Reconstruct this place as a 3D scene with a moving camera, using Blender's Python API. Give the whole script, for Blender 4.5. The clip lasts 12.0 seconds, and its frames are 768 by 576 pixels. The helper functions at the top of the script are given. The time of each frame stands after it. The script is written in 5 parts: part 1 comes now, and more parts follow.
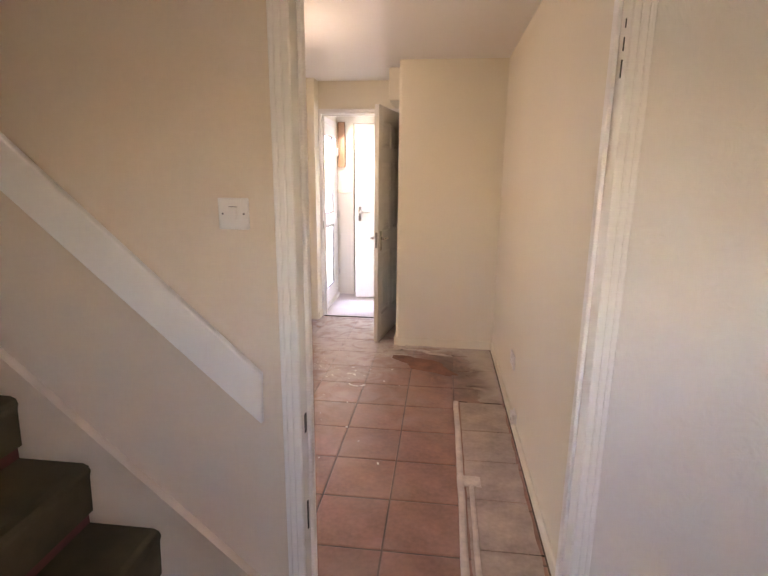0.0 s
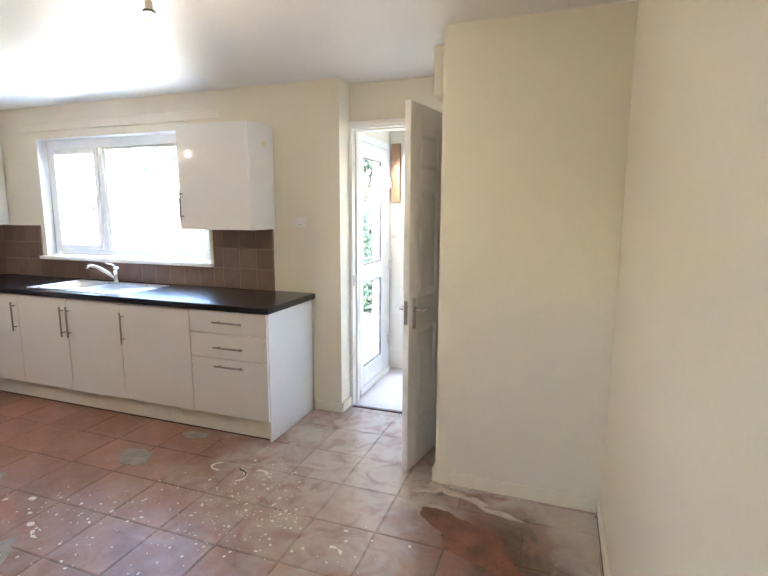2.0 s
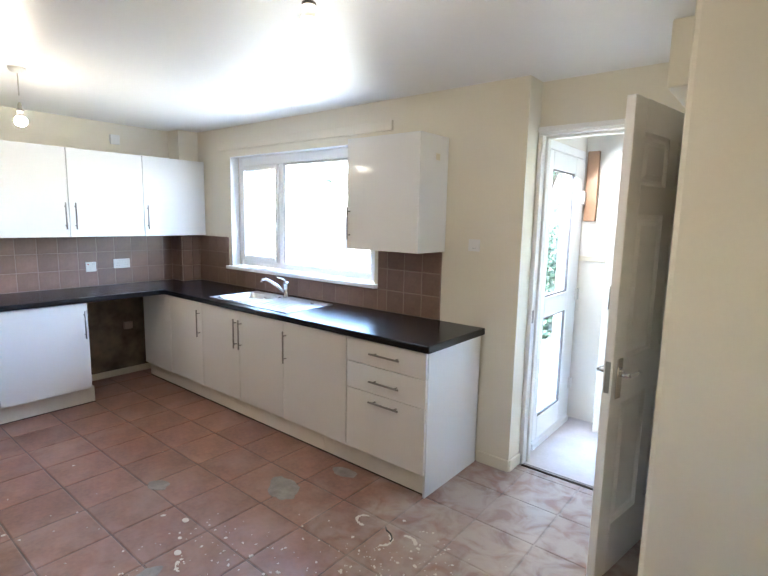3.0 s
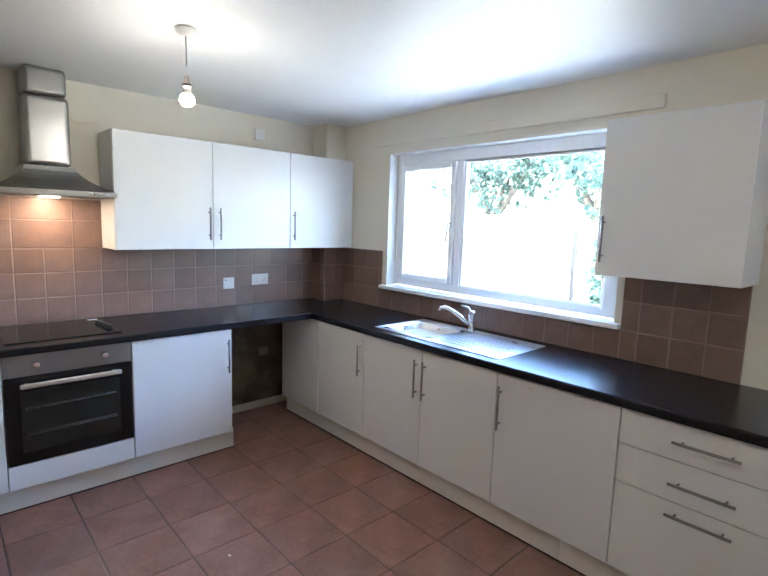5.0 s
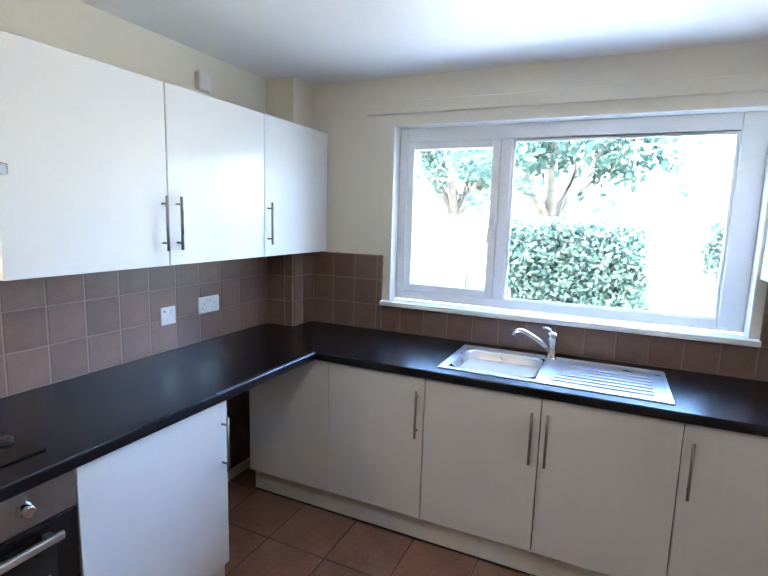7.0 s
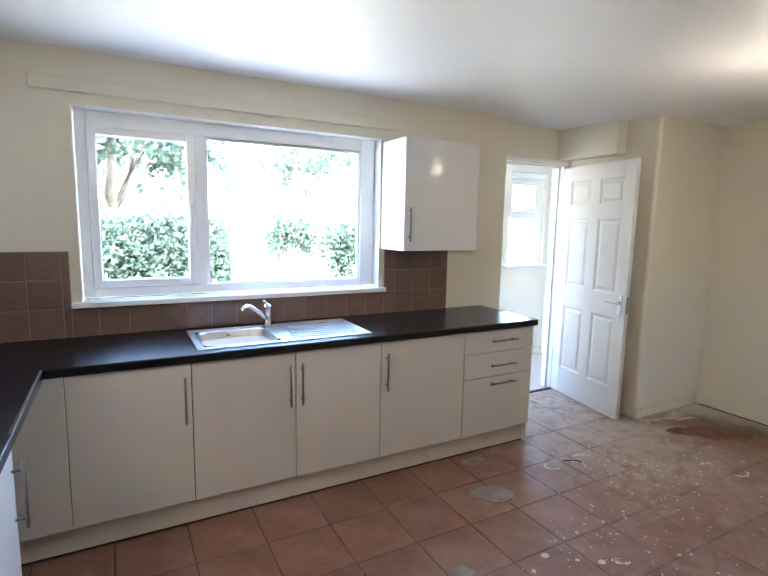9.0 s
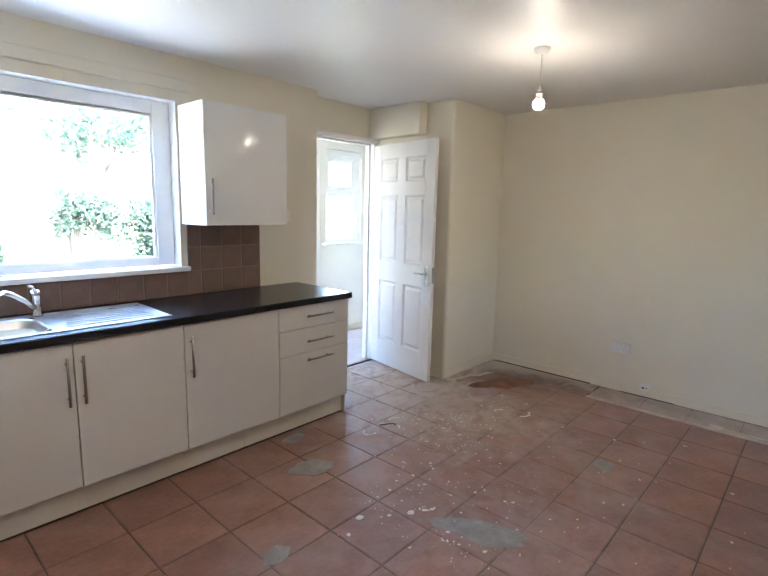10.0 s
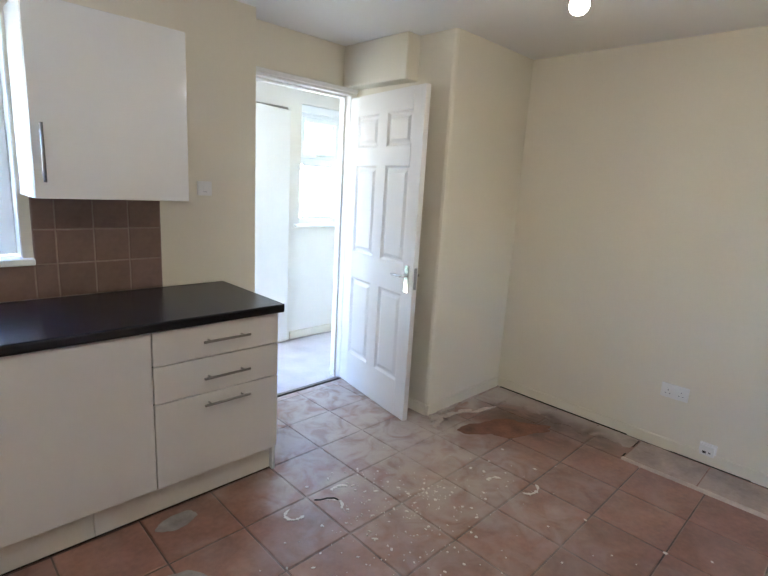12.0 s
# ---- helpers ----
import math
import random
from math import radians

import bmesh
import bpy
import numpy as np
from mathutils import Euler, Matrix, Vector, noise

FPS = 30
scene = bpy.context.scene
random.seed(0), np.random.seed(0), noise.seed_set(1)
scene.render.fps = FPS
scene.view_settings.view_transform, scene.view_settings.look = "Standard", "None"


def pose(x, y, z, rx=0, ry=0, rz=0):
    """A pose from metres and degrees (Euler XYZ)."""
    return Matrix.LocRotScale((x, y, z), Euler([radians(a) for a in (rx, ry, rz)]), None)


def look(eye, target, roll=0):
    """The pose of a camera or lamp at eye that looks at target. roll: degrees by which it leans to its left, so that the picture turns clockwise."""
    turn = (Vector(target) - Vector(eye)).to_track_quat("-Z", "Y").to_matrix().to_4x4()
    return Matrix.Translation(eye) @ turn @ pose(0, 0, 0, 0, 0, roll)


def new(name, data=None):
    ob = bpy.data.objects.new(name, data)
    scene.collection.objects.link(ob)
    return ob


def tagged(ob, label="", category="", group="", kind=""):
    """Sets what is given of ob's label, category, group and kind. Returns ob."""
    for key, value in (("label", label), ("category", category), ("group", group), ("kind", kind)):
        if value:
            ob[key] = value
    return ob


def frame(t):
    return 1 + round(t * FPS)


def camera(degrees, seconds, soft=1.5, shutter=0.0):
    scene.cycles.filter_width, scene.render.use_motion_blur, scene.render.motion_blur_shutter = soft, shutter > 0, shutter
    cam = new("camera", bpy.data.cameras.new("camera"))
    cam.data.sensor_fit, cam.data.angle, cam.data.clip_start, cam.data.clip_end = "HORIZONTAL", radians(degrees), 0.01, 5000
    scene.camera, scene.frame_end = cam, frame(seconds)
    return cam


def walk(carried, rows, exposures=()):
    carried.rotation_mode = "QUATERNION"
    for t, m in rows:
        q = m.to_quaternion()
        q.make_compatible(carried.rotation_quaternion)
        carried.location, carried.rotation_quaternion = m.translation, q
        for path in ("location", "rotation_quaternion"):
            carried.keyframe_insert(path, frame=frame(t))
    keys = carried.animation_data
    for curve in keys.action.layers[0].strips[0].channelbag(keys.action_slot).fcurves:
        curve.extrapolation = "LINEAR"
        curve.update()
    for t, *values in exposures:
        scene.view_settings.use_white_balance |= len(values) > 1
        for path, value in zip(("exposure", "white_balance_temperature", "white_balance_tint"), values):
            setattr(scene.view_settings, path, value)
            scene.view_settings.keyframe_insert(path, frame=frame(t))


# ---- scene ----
cam = camera(76, 12.0)
PATH = [
    (0, (-0.070, 0.209, 1.468), (-0.292, 2.145, 1.019), 0.56),
    (0.5, (-0.004, 0.653, 1.489), (-0.187, 2.598, 1.058), 0.79),
    (1, (0.018, 1.108, 1.474), (-0.221, 3.049, 1.056), 0.37),
    (1.5, (0.051, 1.518, 1.436), (-0.343, 3.445, 1.071), 0.21),
    (2, (0.148, 1.864, 1.455), (-0.518, 3.725, 1.153), 0.22),
    (2.5, (0.014, 2.169, 1.536), (-0.961, 3.888, 1.233), 0.44),
    (3, (-0.111, 2.279, 1.542), (-1.358, 3.816, 1.261), 1.19),
    (3.5, (-0.222, 2.296, 1.556), (-1.693, 3.624, 1.284), 1.90),
    (5.5, (-1.774, 2.378, 1.522), (-3.215, 3.743, 1.283), 1.61),
    (6, (-2.118, 2.348, 1.496), (-3.445, 3.826, 1.264), 1.76),
    (6.5, (-2.515, 2.346, 1.533), (-3.663, 3.962, 1.270), 1.87),
    (8.5, (-4.046, 2.175, 1.573), (-3.447, 4.061, 1.284), 0.94),
    (9, (-4.005, 1.974, 1.516), (-3.062, 3.717, 1.251), 1.16),
    (9.5, (-3.959, 2.033, 1.513), (-2.646, 3.510, 1.205), 1.69),
    (10, (-3.857, 1.946, 1.454), (-2.393, 3.271, 1.138), 1.33),
    (10.5, (-3.789, 1.925, 1.432), (-2.279, 3.190, 1.087), 1.30),
    (11, (-3.549, 2.020, 1.427), (-2.043, 3.283, 1.055), 2.12),
    (11.5, (-3.211, 2.252, 1.421), (-1.737, 3.546, 1.029), 2.83),
    (12, (-2.776, 2.439, 1.462), (-1.392, 3.823, 1.051), 3.42),
]
walk(cam, [(t, look(eye, target, roll)) for t, eye, target, roll in PATH],
     exposures=[(0.0, 5.83, 8200, 30), (0.8, 6.05, 7200, 21), (1.6, 6.05, 6700, 13), (3.5, 5.72, 6000, 9), (6.5, 5.42, 5600, 9), (8.5, 5.52, 6050, 10), (9.5, 5.5, 6200, 11), (12.0, 5.58, 5950, 9)])

# ---- light ----
SUN_EL, SUN_AZ = 56.0, 203.0          # degrees; azimuth clockwise from +y, where the sun stands
world = bpy.data.worlds.new("world")
scene.world = world
world.use_nodes = True
wn = world.node_tree.nodes
sky = wn.new("ShaderNodeTexSky")
sky.sky_type, sky.sun_disc = "NISHITA", False
sky.sun_elevation, sky.sun_rotation = radians(SUN_EL), radians(SUN_AZ)
wn["Background"].inputs["Strength"].default_value = 0.15
world.node_tree.links.new(sky.outputs["Color"], wn["Background"].inputs["Color"])
sun_data = bpy.data.lights.new("sun", "SUN")
sun_data.energy, sun_data.angle, sun_data.color = 2.3, radians(10), (1.0, 0.96, 0.91)
sun = new("sun", sun_data)
az, el = radians(SUN_AZ), radians(SUN_EL)
sun.matrix_world = look((0, 0, 20), Vector((0, 0, 20)) - Vector((math.sin(az) * math.cos(el), math.cos(az) * math.cos(el), math.sin(el))))


def skylight(name, place, aim, w, h, watts):
    """A strip under a window's head that stands in for the sky's light through the glass."""
    d = bpy.data.lights.new(name, "AREA")
    d.shape, d.size, d.size_y, d.energy, d.color = "RECTANGLE", w, h, watts, (1.0, 0.97, 0.93)
    new(name, d).matrix_world = look(place, Vector(place) + Vector(aim))


skylight("back_door_daylight", (-1.305, 5.745, 1.868), (1, 0, -0.8), 0.46, 0.06, 0.17)


BULBS = [(-1.177, 3.246), (-3.582, 3.222)]


# ---- materials ----
def mat(name, color, rough=0.5, metal=0.0, vary=0.08, scale=3.0, fine=60.0, bump=0.0, bump_scale=80.0, coat=0.0, rough_vary=0.08, island=False, obrand=0.0, spec=0.5):
    m = bpy.data.materials.new(name)
    m.use_nodes = True
    nt = m.node_tree
    n, l = nt.nodes, nt.links
    b = n["Principled BSDF"]
    b.inputs["Metallic"].default_value = metal
    b.inputs["Coat Weight"].default_value = coat
    b.inputs["Specular IOR Level"].default_value = spec
    tc = n.new("ShaderNodeTexCoord")
    big, small = n.new("ShaderNodeTexNoise"), n.new("ShaderNodeTexNoise")
    big.inputs["Scale"].default_value, big.inputs["Detail"].default_value = scale, 4
    small.inputs["Scale"].default_value, small.inputs["Detail"].default_value = fine, 3
    for t in (big, small):
        l.new(tc.outputs["Object"], t.inputs["Vector"])
    mix = n.new("ShaderNodeMath")
    mix.operation = "MULTIPLY_ADD"
    mix.inputs[1].default_value = 0.35
    l.new(small.outputs["Fac"], mix.inputs[0])
    l.new(big.outputs["Fac"], mix.inputs[2])
    ramp = n.new("ShaderNodeValToRGB")
    c = Vector(color[:3])
    ramp.color_ramp.elements[0].position, ramp.color_ramp.elements[1].position = 0.40, 0.95
    ramp.color_ramp.elements[0].color = (*(c * (1 - vary)), 1)
    ramp.color_ramp.elements[1].color = (*[min(1, v * (1 + vary)) for v in c], 1)
    l.new(mix.outputs[0], ramp.inputs["Fac"])
    out = ramp.outputs["Color"]
    if obrand:
        info = n.new("ShaderNodeObjectInfo")
        mr = n.new("ShaderNodeMapRange")
        mr.inputs["To Min"].default_value, mr.inputs["To Max"].default_value = 1 - obrand, 1 + obrand
        l.new(info.outputs["Random"], mr.inputs["Value"])
        hsv = n.new("ShaderNodeHueSaturation")
        l.new(mr.outputs["Result"], hsv.inputs["Value"])
        l.new(out, hsv.inputs["Color"])
        out = hsv.outputs["Color"]
    l.new(out, b.inputs["Base Color"])
    rr = n.new("ShaderNodeMapRange")
    rr.inputs["To Min"].default_value, rr.inputs["To Max"].default_value = max(0.02, rough - rough_vary), min(1, rough + rough_vary)
    l.new(big.outputs["Fac"], rr.inputs["Value"])
    l.new(rr.outputs["Result"], b.inputs["Roughness"])
    if bump:
        bt = n.new("ShaderNodeTexNoise")
        bt.inputs["Scale"].default_value, bt.inputs["Detail"].default_value = bump_scale, 4
        l.new(tc.outputs["Object"], bt.inputs["Vector"])
        bn = n.new("ShaderNodeBump")
        bn.inputs["Strength"].default_value, bn.inputs["Distance"].default_value = bump, 0.004
        l.new(bt.outputs["Fac"], bn.inputs["Height"])
        l.new(bn.outputs["Normal"], b.inputs["Normal"])
    return m


def glass_mat():
    m = bpy.data.materials.new("clear_glass")
    m.use_nodes = True
    b = m.node_tree.nodes["Principled BSDF"]
    b.inputs["Transmission Weight"].default_value = 1
    b.inputs["Roughness"].default_value = 0.0
    b.inputs["IOR"].default_value = 1.05
    b.inputs["Base Color"].default_value = (0.97, 0.99, 0.98, 1)
    return m


def glow(name, color, strength):
    m = bpy.data.materials.new(name)
    m.use_nodes = True
    b = m.node_tree.nodes["Principled BSDF"]
    b.inputs["Emission Color"].default_value = (*color, 1)
    b.inputs["Emission Strength"].default_value = strength
    return m


WALL = mat("magnolia_paint", (0.76, 0.71, 0.59), 0.62, vary=0.035, scale=1.3, bump=0.12, bump_scale=90)
UWALL = mat("utility_white_paint", (0.84, 0.81, 0.75), 0.6, vary=0.03, scale=1.3, bump=0.1, bump_scale=90)
HALL = mat("hall_textured_paint", (0.72, 0.695, 0.65), 0.42, vary=0.03, scale=2.0, bump=1.0, bump_scale=17)
STAIRWALL = mat("hall_cream_paint", (0.72, 0.62, 0.51), 0.5, vary=0.05, scale=1.5, bump=0.1)
def swirl(m, scale, strength):
    """Swap a paint's relief for broad swirled strokes."""
    n, l = m.node_tree.nodes, m.node_tree.links
    for bn in [x for x in n if x.type == "BUMP"]:
        t = bn.inputs["Height"].links[0].from_node
        t.inputs["Scale"].default_value, t.inputs["Detail"].default_value, t.inputs["Distortion"].default_value = scale, 3.0, 1.3
        bn.inputs["Strength"].default_value, bn.inputs["Distance"].default_value = strength, 0.006
    return m


swirl(HALL, 15.0, 0.6)
CEIL = mat("ceiling_silk_paint", (0.82, 0.81, 0.79), 0.46, vary=0.03, scale=0.8, bump=0.06, bump_scale=14, rough_vary=0.06)
GLOSSW = mat("white_gloss_woodwork", (0.82, 0.805, 0.775), 0.4, vary=0.03, bump=0.05, bump_scale=30, spec=0.3)
UPVC = mat("white_upvc", (0.90, 0.91, 0.92), 0.36, vary=0.015)
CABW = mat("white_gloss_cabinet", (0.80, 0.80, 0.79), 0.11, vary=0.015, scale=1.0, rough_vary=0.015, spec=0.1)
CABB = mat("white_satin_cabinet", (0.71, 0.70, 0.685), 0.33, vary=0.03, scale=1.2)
CARC = mat("cream_carcass_board", (0.70, 0.64, 0.52), 0.45, vary=0.03)
PLINTH = mat("white_plinth_board", (0.70, 0.67, 0.61), 0.4, vary=0.06, scale=5)
WORKTOP = mat("black_laminate", (0.004, 0.005, 0.009), 0.25, vary=0.15, fine=300, spec=0.5, rough_vary=0.02)
STEEL = mat("brushed_steel", (0.34, 0.335, 0.325), 0.33, 1.0, vary=0.04, scale=3, rough_vary=0.02)
SINKST = mat("satin_stainless", (0.66, 0.66, 0.67), 0.3, 1.0, vary=0.06, scale=8)
GASKET = mat("grey_gasket", (0.42, 0.43, 0.45), 0.5)
BAREP = mat("bare_red_clay", (0.205, 0.092, 0.058), 0.7, vary=0.5, scale=7, bump=0.3)
CHROME = mat("chrome", (0.75, 0.76, 0.78), 0.1, 1.0, vary=0.04)
HANDLE = mat("satin_nickel", (0.30, 0.29, 0.28), 0.3, 1.0, vary=0.06)
TILE = mat("brown_ceramic_tile", (0.205, 0.130, 0.102), 0.30, vary=0.2, scale=7, obrand=0.10, bump=0.1, bump_scale=25)
GROUT = mat("pale_grout", (0.29, 0.22, 0.185), 0.8, vary=0.1)
BLACKG = mat("black_oven_glass", (0.006, 0.006, 0.006), 0.08, vary=0.1, rough_vary=0.02, spec=0.35)
OVENIN = mat("oven_window_tint", (0.022, 0.021, 0.017), 0.14, vary=0.3, spec=0.25)
BLACKP = mat("black_plastic", (0.012, 0.012, 0.012), 0.4)
PLAST = mat("white_plastic", (0.78, 0.77, 0.74), 0.3, vary=0.02)
PLASTD = mat("grey_plastic_detail", (0.16, 0.15, 0.16), 0.4)
REDP = mat("red_plastic", (0.45, 0.03, 0.02), 0.35)
GLASS = glass_mat()
CARPET = mat("olive_stair_carpet", (0.115, 0.094, 0.058), 0.95, vary=0.35, scale=5, fine=400, bump=0.6, bump_scale=400, spec=0.1)
REDWOOD = mat("red_stained_riser", (0.15, 0.045, 0.034), 0.7, vary=0.35, scale=7)
WOODB = mat("orange_pine_board", (0.40, 0.235, 0.14), 0.5, vary=0.2, scale=4)
UTILF = mat("pale_grey_vinyl", (0.58, 0.54, 0.55), 0.5, vary=0.14, scale=5, bump=0.1)
DUST = mat("pale_plaster_dust", (0.56, 0.48, 0.42), 0.9, vary=0.28, scale=9, bump=0.4, bump_scale=60)
CEMENT = mat("grey_cement_patch", (0.30, 0.285, 0.265), 0.8, vary=0.28, scale=12, bump=0.3)
PAINTW = mat("white_paint_splash", (0.72, 0.68, 0.62), 0.5, vary=0.05)
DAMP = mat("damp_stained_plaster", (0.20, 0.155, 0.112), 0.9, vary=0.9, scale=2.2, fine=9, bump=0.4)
FLEX = mat("white_flex", (0.6, 0.58, 0.54), 0.4)
BULBG = glow("lit_bulb", (1.0, 0.87, 0.70), 8.5)
LEDG = glow("hood_lamp_lens", (1.0, 0.74, 0.48), 6.5)
# Near black, to paint shade into the gaps between cabinet doors.
GAPSHADE = mat("door_gap_shade", (0.03, 0.026, 0.022), 0.8, vary=0.2)
# For real cracks and dark strips, and the painted shadow line under plinths.
CRACKSHADE = mat("dark_crack_and_plinth_shade", (0.035, 0.028, 0.022), 0.9, vary=0.3)


def floor_mat(name, color, vary, obrand, dusty=0.4):
    """Worn terracotta: blotchy clay, pale dust film near the far door, damp marks near the wall."""
    m = mat(name, color, 0.40, vary=vary, scale=5.5, fine=45, bump=0.18, bump_scale=40, obrand=obrand, rough_vary=0.14)
    nt = m.node_tree
    n, l = nt.nodes, nt.links
    b = n["Principled BSDF"]
    src = b.inputs["Base Color"].links[0].from_socket
    geo = n.new("ShaderNodeNewGeometry")
    nz = n.new("ShaderNodeTexNoise")
    nz.inputs["Scale"].default_value, nz.inputs["Detail"].default_value = 4.2, 5
    l.new(geo.outputs["Position"], nz.inputs["Vector"])

    fine_ = n.new("ShaderNodeTexNoise")
    fine_.inputs["Scale"].default_value, fine_.inputs["Detail"].default_value, fine_.inputs["Distortion"].default_value = 7.5, 8, 1.2
    l.new(geo.outputs["Position"], fine_.inputs["Vector"])
    mottle = n.new("ShaderNodeMapRange")
    mottle.inputs["From Min"].default_value, mottle.inputs["From Max"].default_value = 0.36, 0.60
    mottle.inputs["To Min"].default_value, mottle.inputs["To Max"].default_value = 0.30, 1.08
    l.new(fine_.outputs["Fac"], mottle.inputs["Value"])

    def blot(place, radius, soft, amount):
        d = n.new("ShaderNodeVectorMath")
        d.operation = "DISTANCE"
        d.inputs[1].default_value = place
        l.new(geo.outputs["Position"], d.inputs[0])
        a = n.new("ShaderNodeMath")
        a.operation = "MULTIPLY_ADD"
        a.inputs[1].default_value = -1.6 * radius
        l.new(nz.outputs["Fac"], a.inputs[0])
        l.new(d.outputs["Value"], a.inputs[2])
        r = n.new("ShaderNodeMapRange")
        r.inputs["From Min"].default_value, r.inputs["From Max"].default_value = -soft + radius * 0.2, soft + radius * 0.2
        r.inputs["To Min"].default_value, r.inputs["To Max"].default_value = amount, 0.0
        l.new(a.outputs[0], r.inputs["Value"])
        k = n.new("ShaderNodeMath")
        k.operation = "MULTIPLY"
        l.new(r.outputs["Result"], k.inputs[0])
        l.new(mottle.outputs["Result"], k.inputs[1])
        return k.outputs[0]

    def over(src, fac, color):
        x = n.new("ShaderNodeMix")
        x.data_type = "RGBA"
        x.inputs["B"].default_value = (*color, 1)
        l.new(fac, x.inputs["Factor"])
        l.new(src, x.inputs["A"])
        return x.outputs["Result"]

    DUSTY, DARK = (0.47, 0.41, 0.37), (0.075, 0.038, 0.024)
    for place, radius, soft, amount, tone in (
            ((-0.85, 4.75, 0), 0.66, 0.30, 0.9, (0.52, 0.48, 0.46)), ((-1.05, 4.15, 0), 0.62, 0.32, 0.72, DUSTY), ((-0.75, 3.55, 0), 0.45, 0.35, 0.45, DUSTY),
            ((-1.9, 3.0, 0), 0.75, 0.6, 0.35, (0.44, 0.34, 0.31)), ((-0.42, 4.22, 0), 0.22, 0.10, 0.9, (0.50, 0.45, 0.40)), ((0.0, 4.22, 0), 0.17, 0.08, 0.9, (0.50, 0.44, 0.38)), ((0.30, 4.18, 0), 0.18, 0.09, 0.9, (0.47, 0.42, 0.37)), ((0.33, 3.70, 0), 0.15, 0.08, 0.85, (0.47, 0.41, 0.36)), ((0.34, 3.42, 0), 0.12, 0.07, 0.8, (0.46, 0.40, 0.35)),
            ((0.30, 3.93, 0), 0.24, 0.12, 0.8, (0.46, 0.40, 0.35)),
            ((-0.02, 3.84, 0), 0.24, 0.16, 0.8, (0.15, 0.068, 0.042)), ((0.12, 3.62, 0), 0.17, 0.13, 0.7, (0.15, 0.068, 0.042)), ((0.20, 3.50, 0), 0.11, 0.08, 0.9, DARK), ((-0.04, 3.95, 0), 0.14, 0.09, 0.8, DARK), ((0.08, 3.68, 0), 0.12, 0.12, 0.55, DARK), ((0.02, 4.10, 0), 0.10, 0.07, 0.7, DARK),
            ((-0.36, 4.22, 0), 0.07, 0.05, 0.8, DARK), ((0.16, 3.80, 0), 0.09, 0.08, 0.7, DARK), ((0.10, 3.42, 0), 0.08, 0.06, 0.7, DARK), ((0.33, 3.30, 0), 0.05, 0.06, 0.6, DARK)):
        src = over(src, blot(place, radius, soft, amount), tone)
    film = n.new("ShaderNodeTexNoise")
    film.inputs["Scale"].default_value, film.inputs["Detail"].default_value, film.inputs["Distortion"].default_value = 2.3, 6, 0.8
    l.new(geo.outputs["Position"], film.inputs["Vector"])
    fr_ = n.new("ShaderNodeMapRange")
    fr_.inputs["From Min"].default_value, fr_.inputs["From Max"].default_value, fr_.inputs["To Max"].default_value = 0.50, 0.76, dusty
    l.new(film.outputs["Fac"], fr_.inputs["Value"])
    src = over(src, fr_.outputs["Result"], (0.43, 0.33, 0.29))
    l.new(src, b.inputs["Base Color"])
    return m


TERRA = floor_mat("terracotta_floor_tile", (0.27, 0.136, 0.10), 0.36, 0.10)
SCREED = floor_mat("pinkish_grey_screed", (0.38, 0.295, 0.25), 0.4, 0.0)
HOLDER = mat("lampholder_plastic", (0.42, 0.40, 0.37), 0.4)
JOINT = floor_mat("dark_floor_grout", (0.085, 0.054, 0.042), 0.75, 0.0, 0.35)


# ---- builders ----
def box(bm, x0, x1, y0, y1, z0, z1, bev=0.0, seg=1):
    vs = [bm.verts.new(p) for p in ((x0, y0, z0), (x1, y0, z0), (x1, y1, z0), (x0, y1, z0), (x0, y0, z1), (x1, y0, z1), (x1, y1, z1), (x0, y1, z1))]
    fs = [bm.faces.new([vs[i] for i in f]) for f in ((3, 2, 1, 0), (4, 5, 6, 7), (0, 1, 5, 4), (1, 2, 6, 5), (2, 3, 7, 6), (3, 0, 4, 7))]
    if bev:
        es = {e for f in fs for e in f.edges}
        bmesh.ops.bevel(bm, geom=list(es), offset=bev, segments=seg, profile=0.5, affect="EDGES")
    return bm


def boxes(*dims, bev=0.0, seg=1):
    bm = bmesh.new()
    for d in dims:
        box(bm, *d, bev=bev, seg=seg)
    return bm


def grid_slab(xs, ys, keep, z0, z1):
    """One slab out of the cells between the cuts xs and ys for which keep(x, y) holds, as one closed mesh."""
    bm = bmesh.new()
    seen = {}

    def v(i, j, z):
        if (i, j, z) not in seen:
            seen[(i, j, z)] = bm.verts.new((xs[i], ys[j], z))
        return seen[(i, j, z)]

    cells = {(i, j) for i in range(len(xs) - 1) for j in range(len(ys) - 1) if keep((xs[i] + xs[i + 1]) / 2, (ys[j] + ys[j + 1]) / 2)}
    for i, j in cells:
        bm.faces.new((v(i, j, z1), v(i + 1, j, z1), v(i + 1, j + 1, z1), v(i, j + 1, z1)))
        bm.faces.new((v(i, j + 1, z0), v(i + 1, j + 1, z0), v(i + 1, j, z0), v(i, j, z0)))
        for di, dj, a, c in ((0, -1, (i, j), (i + 1, j)), (1, 0, (i + 1, j), (i + 1, j + 1)), (0, 1, (i + 1, j + 1), (i, j + 1)), (-1, 0, (i, j + 1), (i, j))):
            if (i + di, j + dj) not in cells:
                bm.faces.new((v(*a, z0), v(*c, z0), v(*c, z1), v(*a, z1)))
    return bm


